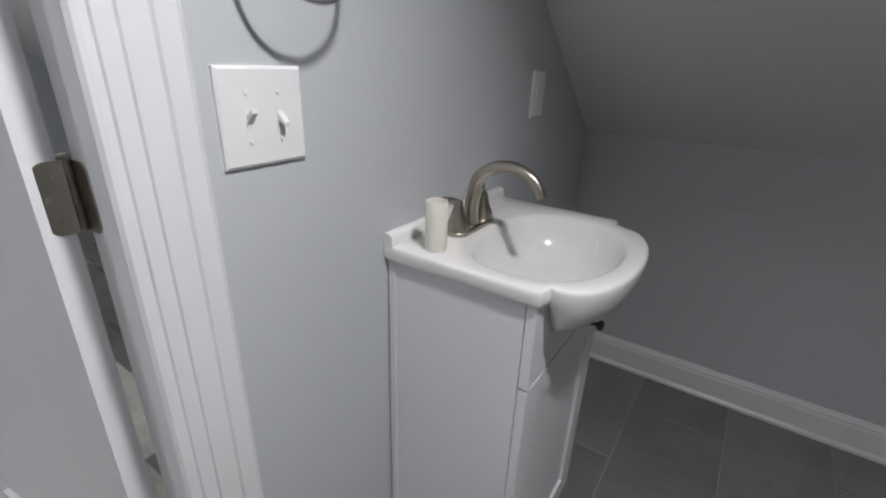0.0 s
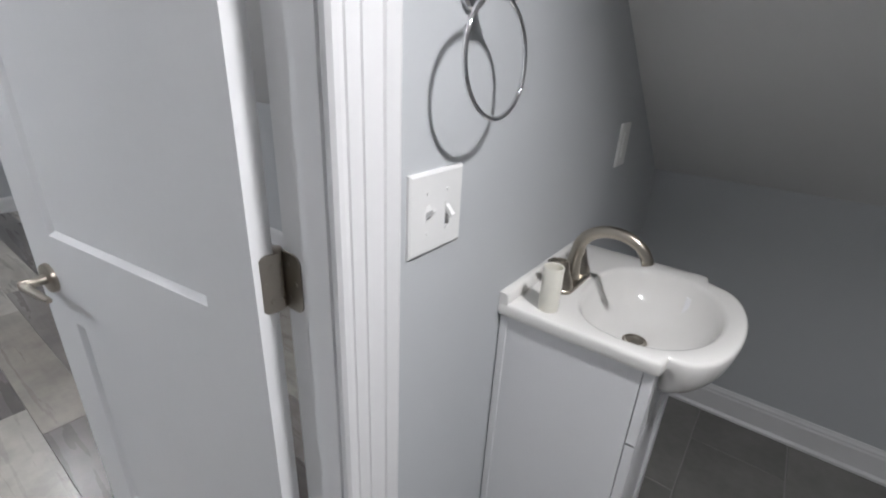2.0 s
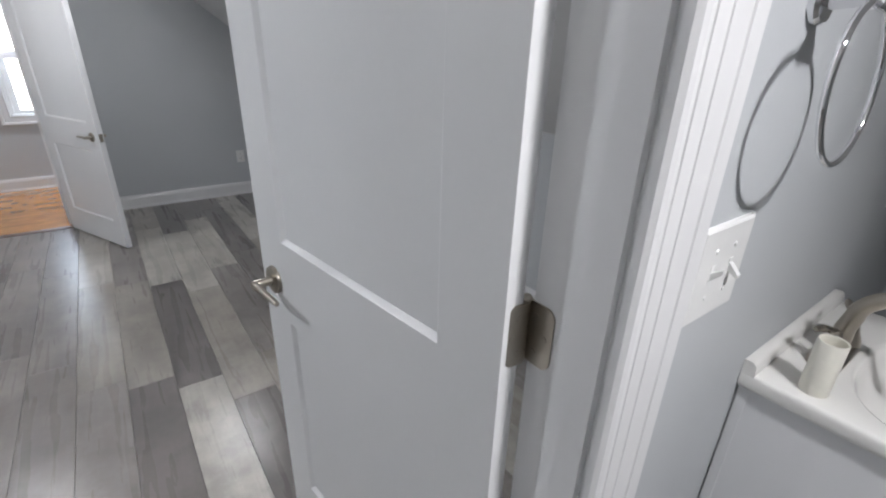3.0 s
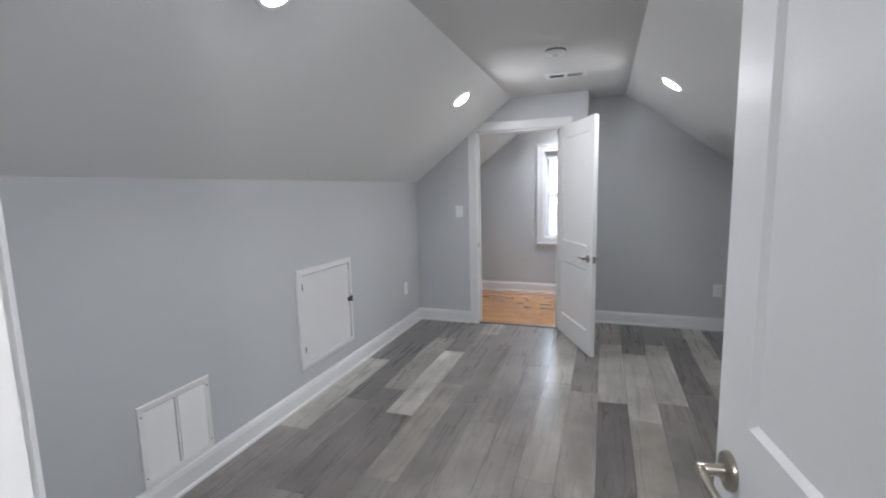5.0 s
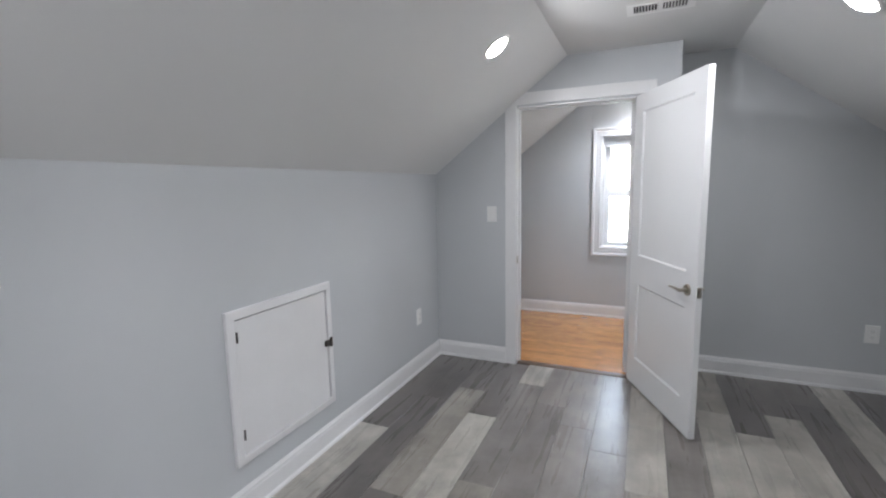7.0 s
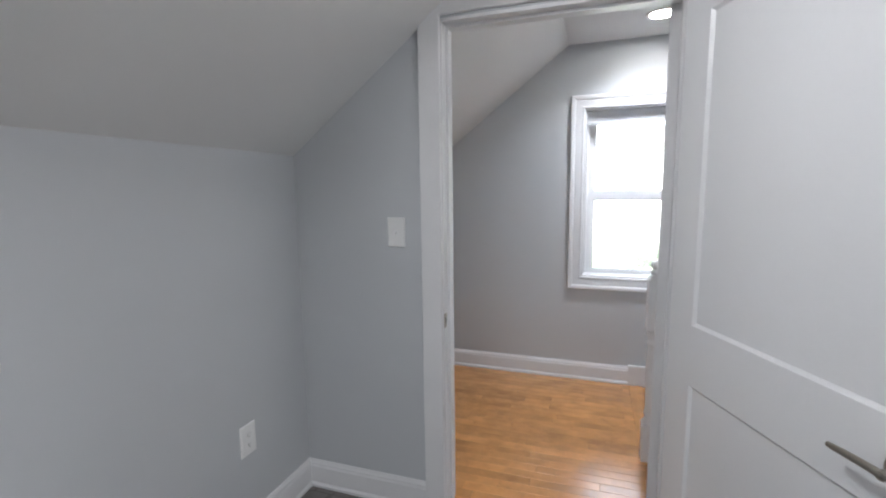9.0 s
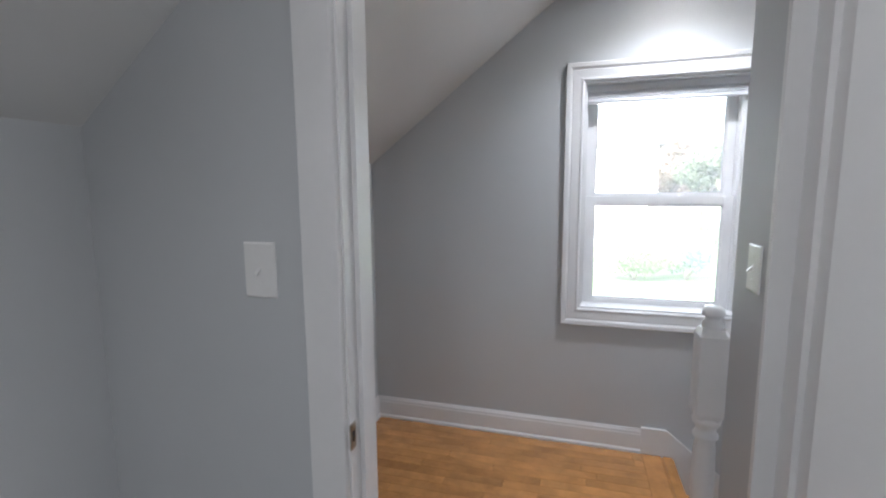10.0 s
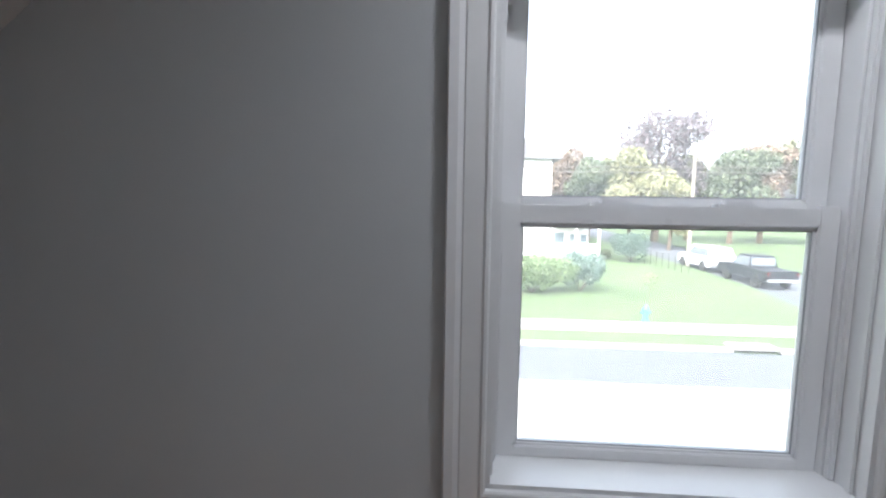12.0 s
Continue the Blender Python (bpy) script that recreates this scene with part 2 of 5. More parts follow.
class Shape:
    """Collects plain solids into one mesh."""

    def __init__(self):
        self.v, self.f = [], []

    def add(self, verts, faces):
        o = len(self.v)
        self.v += [tuple(p) for p in verts]
        self.f += [tuple(i + o for i in f) for f in faces]
        return self

    def box(self, x0, x1, y0, y1, z0, z1):
        p = [(x, y, z) for x in (x0, x1) for y in (y0, y1) for z in (z0, z1)]
        return self.add(p, [(0, 1, 3, 2), (4, 6, 7, 5), (0, 4, 5, 1), (2, 3, 7, 6), (0, 2, 6, 4), (1, 5, 7, 3)])

    def bevel_box(self, x0, x1, y0, y1, z0, z1, b=0.003):
        bm = bmesh.new()
        bmesh.ops.create_cube(bm, size=1)
        for v in bm.verts:
            v.co = Vector((x0 + (v.co.x + 0.5) * (x1 - x0), y0 + (v.co.y + 0.5) * (y1 - y0), z0 + (v.co.z + 0.5) * (z1 - z0)))
        bmesh.ops.bevel(bm, geom=bm.edges, offset=b, segments=2, affect="EDGES")
        bm.verts.index_update()
        self.add([v.co.copy() for v in bm.verts], [[v.index for v in f.verts] for f in bm.faces])
        bm.free()
        return self

    def prism(self, poly, to, a, b):
        """A polygon drawn in two axes, drawn out from a to b along the third; to(u, v, w) gives the place."""
        n = len(poly)
        vs = [to(u, v, a) for u, v in poly] + [to(u, v, b) for u, v in poly]
        fs = [tuple(range(n)), tuple(range(2 * n - 1, n - 1, -1))] + [(i, (i + 1) % n, n + (i + 1) % n, n + i) for i in range(n)]
        return self.add(vs, fs)

    def sweep(self, rings, closed=False, caps=True):
        """Rings of points joined one to the next."""
        n, o = len(rings[0]), []
        for r in rings:
            o += r
        m = len(rings)
        fs = []
        for i in range(m if closed else m - 1):
            a, b = i * n, ((i + 1) % m) * n
            fs += [(a + j, a + (j + 1) % n, b + (j + 1) % n, b + j) for j in range(n)]
        if caps and not closed:
            fs += [tuple(range(n)), tuple(range((m - 1) * n, m * n))]
        return self.add(o, fs)

    def lathe(self, profile, centre=(0, 0, 0), axis="Z", n=28):
        cx, cy, cz = centre
        rings = []
        for r, h in profile:
            ring = []
            for k in range(n):
                a = 2 * math.pi * k / n
                u, v = r * math.cos(a), r * math.sin(a)
                ring.append({"Z": (cx + u, cy + v, cz + h), "X": (cx + h, cy + u, cz + v), "Y": (cx + u, cy + h, cz + v)}[axis])
            rings.append(ring)
        return self.sweep(rings)

    def tube(self, pts, radius, n=14, closed=False):
        rings, up = [], Vector((0, 0, 1))
        m = len(pts)
        radii = radius if isinstance(radius, (list, tuple)) else [radius] * m
        prev = None
        for i, p in enumerate(pts):
            a = Vector(pts[(i - 1) % m] if closed or i else pts[0])
            b = Vector(pts[(i + 1) % m] if closed or i < m - 1 else pts[-1])
            d = (b - a).normalized()
            if prev is None:
                side = d.cross(up) if abs(d.dot(up)) < 0.95 else d.cross(Vector((1, 0, 0)))
            else:
                side = prev - d * prev.dot(d)
            side.normalize()
            prev = side
            other = d.cross(side)
            rings.append([Vector(p) + radii[i] * (math.cos(2 * math.pi * k / n) * side + math.sin(2 * math.pi * k / n) * other) for k in range(n)])
        return self.sweep(rings, closed)

    def make(self, name, material, parent=None, smooth=False, label=""):
        ob = new(name, mesh_of(name, self.v, self.f, material, smooth))
        if parent:
            ob.parent = parent
        if label:
            ob["label"] = label
        return ob


def empty(name, m=None):
    ob = new(name)
    ob.empty_display_size = 0.05
    if m is not None:
        ob.matrix_world = m
    return ob


def soft(ob, degrees=35):
    """Smooth shading that keeps sharp edges."""
    for p in ob.data.polygons:
        p.use_smooth = True
    ob.data.set_sharp_from_angle(angle=radians(degrees))
    return ob


def XYZ(u, v, w):
    return (w, u, v)


def YXZ(u, v, w):
    return (u, w, v)


# ---- the shell: cross-section of the attic in (y, z) ----
SOUTH, NORTH = -1.97, 1.924
KNEE_S, KNEE_N, CEIL_Z = 1.557, 1.092, 2.372
CREASE_S, CREASE_N = -0.908, 0.178
WEST, EAST = -6.645, 3.2
DOORWALL, STAIRWALL, BATHWALL = -5.0, -5.365, -0.376
BATH_FLOOR = 0.14


def roof(y):
    if y < CREASE_S:
        return KNEE_S + (y - SOUTH) * (CEIL_Z - KNEE_S) / (CREASE_S - SOUTH)
    if y > CREASE_N:
        return CEIL_Z - (y - CREASE_N) * (CEIL_Z - KNEE_N) / (NORTH - CREASE_N)
    return CEIL_Z


def under_roof(y0, y1, z0):
    """The outline of a wall from y0 to y1 that rises from z0 into the ceiling."""
    ys = [y0] + [y for y in (CREASE_S, CREASE_N) if y0 < y < y1] + [y1]
    return [(y0, z0), (y1, z0)] + [(y, roof(y) + 0.03) for y in reversed(ys)]


def structure(ob, label, category):
    return tagged(ob, label, category, kind="structure")


T, TD = 0.12, 0.125
structure(Shape().box(WEST, EAST, SOUTH - T, SOUTH, -0.2, KNEE_S + 0.03).make("wall_south", WALL), "pale blue-grey painted knee wall under the sloped ceiling", "wall")
structure(Shape().box(-5.365, EAST, NORTH, NORTH + T, -0.2, KNEE_N + 0.03).make("wall_north", WALL), "low pale grey painted knee wall under the sloped ceiling", "wall")
structure(Shape().prism([(SOUTH - T, KNEE_S - T * 0.76), (SOUTH - T, KNEE_S + 0.15), (CREASE_S, CEIL_Z + 0.15), (CREASE_S, CEIL_Z), (SOUTH, KNEE_S)], XYZ, WEST, EAST).make("ceiling_slope_south", CEIL), "white painted sloped attic ceiling, smooth drywall", "ceiling")
structure(Shape().prism([(CREASE_S, CEIL_Z), (CREASE_N, CEIL_Z), (CREASE_N, CEIL_Z + 0.15), (CREASE_S, CEIL_Z + 0.15)], XYZ, WEST, EAST).make("ceiling", CEIL), "flat white painted strip of attic ceiling", "ceiling")
structure(Shape().prism([(CREASE_N, CEIL_Z), (NORTH, KNEE_N), (NORTH + T, KNEE_N - T * 0.72), (NORTH + T, KNEE_N + 0.15), (CREASE_N, CEIL_Z + 0.15)], XYZ, WEST, EAST).make("ceiling_slope_north", CEIL), "white painted sloped attic ceiling, smooth drywall", "ceiling")

# door wall between bedroom and landing, and the partition behind the door
D0, D1, DH = -1.287, -0.42, 2.045
s = Shape().prism(under_roof(SOUTH, D0, 0), XYZ, DOORWALL - TD, DOORWALL)
s.prism(under_roof(D0, D1, DH), XYZ, DOORWALL - TD, DOORWALL).prism(under_roof(D1, -0.167, 0), XYZ, DOORWALL - TD, DOORWALL)
structure(s.make("wall_door", WALL), "pale grey painted wall with the landing doorway", "wall")
structure(Shape().box(-5.65, DOORWALL - TD, -0.365, -0.167, -0.2, CEIL_Z + 0.03).make("wall_partition", WALL), "short grey painted partition beside the stair", "wall")
structure(Shape().prism(under_roof(-0.167, NORTH, -2.8), XYZ, -5.65, STAIRWALL).make("wall_stair", WALL), "grey painted bedroom wall in front of the stairwell", "wall")

# west gable with the window opening
W0, W1, WZ0, WZ1 = -0.793, -0.026, 0.768, 1.943
s = Shape().prism(under_roof(SOUTH, W0, -2.8), XYZ, WEST - 0.2, WEST).prism(under_roof(W1, NORTH, -2.8), XYZ, WEST - 0.2, WEST)
s.prism([(W0, -2.8), (W1, -2.8), (W1, WZ0), (W0, WZ0)], XYZ, WEST - 0.2, WEST).prism(under_roof(W0, W1, WZ1), XYZ, WEST - 0.2, WEST)
structure(s.make("wall_west", WALL), "blue-grey painted gable wall with one window", "wall")

# bathroom wall with its doorway, and the walls that close the place
B0, B1, BH = -0.412, 0.359, BATH_FLOOR + 2.05
s = Shape().prism(under_roof(SOUTH, B0, 0), XYZ, BATHWALL - T, BATHWALL).prism(under_roof(B1, NORTH, 0), XYZ, BATHWALL - T, BATHWALL)
s.prism(under_roof(B0, B1, BH), XYZ, BATHWALL - T, BATHWALL)
structure(s.make("wall_bathroom", WALL), "pale blue-grey painted bathroom wall with a doorway", "wall")
structure(Shape().prism(under_roof(SOUTH, NORTH, -0.2), XYZ, EAST, EAST + T).make("wall_east", WALL), "pale grey painted wall closing the bathroom", "wall")
structure(Shape().box(WEST, -5.65, NORTH, NORTH + T, -2.8, KNEE_N + 0.03).make("wall_stair_north", WALL), "grey painted wall at the far end of the stair", "wall")

# floors under the pieces
FLOOR = structure(Shape().box(-5.36, -0.496, SOUTH, NORTH, -0.2, -0.009).make("floor_bedroom", SUBFLOOR), "mixed grey and pale wood-look vinyl plank floor", "floor")
LANDING = structure(Shape().box(WEST, -5.045, SOUTH, -0.345, -0.22, -0.019).make("floor_landing", SUBFLOOR), "honey oak strip floor with a satin finish", "floor")
BATHFLOOR = structure(Shape().box(-0.484, EAST, SOUTH, NORTH, -0.2, BATH_FLOOR - 0.002).make("floor_bathroom", GROUT), "grey stone-look tile floor with pale grout", "floor")
s = Shape().bevel_box(-0.509, -0.474, B0 + 0.01, B1 - 0.01, 0.0, BATH_FLOOR + 0.008, 0.004)
structure(s.make("threshold_bathroom", TRIM), "white painted step at the bathroom door", "threshold")
s = Shape().prism([(-5.078, 0.0), (-5.012, 0.0), (-5.016, 0.007), (-5.03, 0.011), (-5.06, 0.011), (-5.074, 0.007)], YXZ, D0 + 0.01, D1 - 0.01)
structure(s.make("threshold", THRESH), "dark brown wooden threshold strip", "threshold")


# ---- trim ----
BASE = [(0, 0), (0.024, 0), (0.024, 0.012), (0.016, 0.022), (0.015, 0.098), (0.012, 0.106), (0.012, 0.114), (0.006, 0.124), (0.004, 0.13), (0, 0.13)]


def baseboard(p, q, inward, z=0.0, h=1.0, label="white painted moulded baseboard"):
    """Skirting from p to q, whose face looks along inward."""
    p, q, i = Vector((*p, 0)), Vector((*q, 0)), Vector((*inward, 0))
    rings = [[e + i * d + Vector((0, 0, z + hh * h)) for d, hh in BASE] for e in (p, q)]
    return structure(Shape().sweep(rings).make("baseboard", TRIM), label, "baseboard")


baseboard((DOORWALL, SOUTH), (BATHWALL - T, SOUTH), (0, 1))
baseboard((DOORWALL, SOUTH), (DOORWALL, D0 - 0.081), (1, 0))
baseboard((STAIRWALL, -0.167), (STAIRWALL, NORTH), (1, 0))
baseboard((STAIRWALL, NORTH), (BATHWALL - T, NORTH), (0, -1))
baseboard((DOORWALL, -0.167), (STAIRWALL, -0.167), (0, 1))
baseboard((BATHWALL - T, SOUTH), (BATHWALL - T, B0 - 0.105), (-1, 0))
baseboard((BATHWALL - T, B1 + 0.083), (BATHWALL - T, NORTH), (-1, 0))
baseboard((WEST, SOUTH), (DOORWALL - TD, SOUTH), (0, 1))
baseboard((WEST, SOUTH), (WEST, -0.447), (1, 0))
baseboard((DOORWALL - TD, SOUTH), (DOORWALL - TD, D0 - 0.081), (-1, 0))
baseboard((BATHWALL, NORTH), (EAST, NORTH), (0, -1), BATH_FLOOR, 0.95, "white painted bathroom baseboard")
baseboard((BATHWALL, B1 + 0.073), (BATHWALL, 0.765), (1, 0), BATH_FLOOR, 0.95, "white painted bathroom baseboard")
baseboard((BATHWALL, 1.204), (BATHWALL, NORTH), (1, 0), BATH_FLOOR, 0.95, "white painted bathroom baseboard")

FLAT = [(0, 0), (0, 0.015), (0.002, 0.0175), (0.004, 0.018), (0.083, 0.018), (0.085, 0.0175), (0.087, 0.015), (0.087, 0)]
COLONIAL = [(0, 0), (0, 0.009), (0.004, 0.0145), (0.010, 0.016), (0.016, 0.016), (0.018, 0.0118), (0.020, 0.016), (0.0375, 0.0175), (0.0395, 0.0132), (0.0415, 0.0175), (0.068, 0.0195), (0.071, 0.0145), (0.074, 0.0195), (0.096, 0.0205), (0.103, 0.0165), (0.104, 0.012), (0.104, 0)]


BACKBAND = [(0, 0), (0, 0.010), (0.004, 0.014), (0.010, 0.0155), (0.015, 0.012), (0.018, 0.012), (0.054, 0.015), (0.057, 0.0125), (0.062, 0.0165), (0.068, 0.0215), (0.086, 0.0235), (0.0895, 0.020), (0.0895, 0)]


def architrave(name, to, u0, u1, v0, v1, profile, closed, label, parent=None, z_base=None):
    """Mitred casing round an opening; to(u, v, d) gives the place, d out of the wall."""
    if closed:
        path = [(u0, v0, -1, -1), (u0, v1, -1, 1), (u1, v1, 1, 1), (u1, v0, 1, -1)]
    else:
        path = [(u0, v0, -1, 0), (u0, v1, -1, 1), (u1, v1, 1, 1), (u1, v0, 1, 0)]
    rings = [[to(u + du * o, v + dv * o, d) for o, d in profile] for u, v, du, dv in path]
    ob = Shape().sweep(rings, closed).make(name, TRIM)
    return structure(ob, label, "casing")


architrave("trim_door_casing", lambda u, v, d: (DOORWALL + d, u, v), D0 + 0.007, D1 + 0.02, 0, DH + 0.010, FLAT, False, "flat white painted door casing, bedroom side")
architrave("trim_door_casing", lambda u, v, d: (DOORWALL - TD - d, u, v), D0 + 0.007, -0.47, 0, DH - 0.007, FLAT, False, "flat white painted door casing, landing side")
architrave("trim_bath_casing", lambda u, v, d: (BATHWALL + d, u, v), B0 + 0.010, B1 - 0.029, BATH_FLOOR, BH + 0.005, COLONIAL, False, "grooved white painted casing round the bathroom door")
architrave("trim_bath_casing", lambda u, v, d: (BATHWALL - T - d, u, v), B0 + 0.006, B1 + 0.020, 0, BH + 0.005, COLONIAL, False, "grooved white painted casing, bedroom side")
architrave("trim_window_casing", lambda u, v, d: (WEST + d, u, v), W0 + 0.004, W1 - 0.004, WZ0 + 0.002, WZ1 - 0.004, BACKBAND, True, "moulded white painted window casing, mitred corners")


def jamb(name, x0, x1, y0, y1, z0, z1, stop_x, label):
    s = Shape().box(x0, x1, y0, y0 + 0.012, z0, z1).box(x0, x1, y1 - 0.012, y1, z0, z1).box(x0, x1, y0, y1, z1 - 0.012, z1)
    s.box(stop_x - 0.02, stop_x + 0.016, y0 + 0.012, y0 + 0.023, z0, z1 - 0.012).box(stop_x - 0.02, stop_x + 0.016, y1 - 0.023, y1 - 0.012, z0, z1 - 0.012)
    s.box(stop_x - 0.02, stop_x + 0.016, y0 + 0.023, y1 - 0.023, z1 - 0.023, z1 - 0.012)
    return structure(s.make(name, TRIM), label, "door frame")


jamb("trim_door_jamb", DOORWALL - TD - 0.002, DOORWALL + 0.002, D0, D1, 0.0, DH, DOORWALL - 0.06, "white painted door jamb with a stop")
jamb("trim_bath_jamb", BATHWALL - T - 0.002, BATHWALL + 0.002, B0, B1, 0.0, BH, BATHWALL - 0.03, "white painted bathroom door jamb with a stop")
s = Shape().bevel_box(-5.02, -4.996, D0 + 0.011, D0 + 0.0145, 0.835, 0.895, 0.001)
plate = tagged(s.make("strike_plate", NICKEL), "satin nickel strike plate on the white door jamb", "strike plate")
Shape().box(-5.013, -5.003, D0 + 0.0146, D0 + 0.0152, 0.853, 0.877).make("latch_hole", SLOT, plate)
# ---- doors ----
def panel_door(name, w, h, side, m, label, handle_z, backset=0.062):
    """A two-panel door. Local x from the hinge, thickness to the given side in y, z from its foot."""
    root = empty(name, m)
    t, st, lock0, lock1, bot, top = 0.035, 0.114, 0.74, 0.942, 0.2, h - 0.115
    y0, y1 = (0, t) if side > 0 else (-t, 0)
    slab = Shape()
    for a, b, c, d in ((0, st, 0, h), (w - st, w, 0, h), (st, w - st, 0, bot), (st, w - st, lock0, lock1), (st, w - st, top, h)):
        slab.box(a, b, y0, y1, c, d)
    slab.make("frame", DOORP, root)
    for z0, z1 in ((bot, lock0), (lock1, top)):
        p = Shape()
        e = 0.009
        for ya, yb in ((y0, y0 + e), (y1, y1 - e)):
            o = [(st, ya, z0), (w - st, ya, z0), (w - st, ya, z1), (st, ya, z1)]
            i = [(st + 0.010, yb, z0 + 0.010), (w - st - 0.010, yb, z0 + 0.010), (w - st - 0.010, yb, z1 - 0.010), (st + 0.010, yb, z1 - 0.010)]
            p.add(o + i, [(0, 1, 5, 4), (1, 2, 6, 5), (2, 3, 7, 6), (3, 0, 4, 7), (4, 5, 6, 7)])
        p.make("panel", DOORP, root)
    # lever sets on both faces
    hx = w - backset
    for ya, out in ((y0, -1), (y1, 1)):
        rose = Shape().lathe([(0.0, 0.0), (0.033, 0.0), (0.0335, 0.004 * out), (0.031, 0.009 * out), (0.022, 0.011 * out), (0.0, 0.011 * out)], (hx, ya, handle_z), "Y", 32)
        rose = soft(rose.make("rosette", NICKEL, root, label="round satin nickel rosette"))
        lev = Shape().lathe([(0.0, 0.009 * out), (0.011, 0.009 * out), (0.010, 0.03 * out), (0.011, 0.05 * out), (0.009, 0.055 * out), (0, 0.056 * out)], (hx, ya, handle_z), "Y", 20)
        pts = [(hx + 0.008 - 0.118 * k / 8, ya + out * (0.048 + 0.003 * math.sin(k / 8 * 3.0)), handle_z + 0.003 * math.sin(k / 8 * 3.14)) for k in range(9)]
        lev.tube(pts, [0.0075, 0.0085, 0.0085, 0.0082, 0.0078, 0.0074, 0.007, 0.0066, 0.0055], 12)
        soft(lev.make("lever", NICKEL, root, label="satin nickel lever handle"))
    lp = Shape().bevel_box(w - 0.0005, w + 0.0015, (y0 + y1) / 2 - 0.0125, (y0 + y1) / 2 + 0.0125, handle_z - 0.029, handle_z + 0.029, 0.0006)
    lp.box(w + 0.0015, w + 0.009, (y0 + y1) / 2 - 0.006, (y0 + y1) / 2 + 0.006, handle_z - 0.009, handle_z + 0.009)
    lp.make("latch", NICKEL, root, label="satin nickel latch plate")
    return structure(root, label, "door")


def leaf_outline(w, h, r, flip):
    """A hinge leaf with two rounded corners, in (u, z), from the pin outward."""
    pts = [(0, -h / 2)]
    for k in range(7):
        a = -math.pi / 2 + math.pi / 2 * k / 6
        pts.append((w - r + r * math.cos(a), -h / 2 + r + r * math.sin(a)))
    for k in range(7):
        a = math.pi / 2 * k / 6
        pts.append((w - r + r * math.cos(a), h / 2 - r + r * math.sin(a)))
    pts.append((0, h / 2))
    return [(flip * u, z) for u, z in pts]


BD_ANG = 187.9
bath_door = panel_door("door_1", 0.72, 2.03, -1, pose(-0.498, 0.2975, BATH_FLOOR + 0.012, 0, 0, BD_ANG), "white painted two-panel bathroom door standing open", 0.835)
bed_door = panel_door("door_2", 0.832, 2.03, 1, pose(-4.993, -0.438, 0.012, 0, 0, 24.7), "white painted two-panel bedroom door standing ajar", 0.845, 0.084)

# hinges of the bathroom door: one leaf on the door's edge, one on the jamb, the knuckle between
for hz in (0.25, 1.003, 1.80):
    z = BATH_FLOOR + 0.012 + hz
    root = empty("door_hinge", pose(-0.502, 0.335, z))
    a = radians(BD_ANG - 90)
    ux, uy = math.cos(a + math.pi), math.sin(a + math.pi)
    s = Shape().prism([(-u, v) for u, v in leaf_outline(0.031, 0.089, 0.015, 1)], lambda u, v, w: (0.004 + w + u * 0.124, u * 0.992, v), -0.001, 0.002)
    s.make("leaf", NICKEL, root)
    s = Shape().prism(leaf_outline(0.044, 0.089, 0.015, 1), lambda u, v, w: (-0.004 + u, 0.012 - w, v), -0.002, 0.002)
    s.make("leaf", NICKEL, root)
    for k in range(5):
        soft(Shape().lathe([(0, 0), (0.0062, 0), (0.0062, 0.0168), (0, 0.0168)], (-0.003, 0.005, -0.0445 + k * 0.0178), "Z", 14).make("knuckle", NICKEL, root))
    soft(Shape().lathe([(0, 0.0445), (0.007, 0.0445), (0.0078, 0.048), (0.005, 0.051), (0, 0.052)], (-0.003, 0.005, 0), "Z", 14).make("pin_head", NICKEL, root))
    for u, v in ((-0.012, 0.026), (-0.022, 0.0), (-0.012, -0.026)):
        Shape().lathe([(0, 0.0021), (0.0042, 0.0021), (0.0038, 0.003), (0, 0.0026)], (0.004 + u * 0.124, u * 0.992, v), "X", 12).make("screw", NICKEL, root)
    for u, v in ((0.016, 0.026), (0.032, 0.0), (0.016, -0.026)):
        Shape().lathe([(0, 0.001), (0.0042, 0.001), (0.0038, 0.0), (0, 0.0004)], (-0.004 + u, 0.0092, v), "Y", 12).make("screw", NICKEL, root)
    tagged(root, "satin nickel butt hinge with rounded leaves on the door jamb", "hinge", "bathroom door hinges")

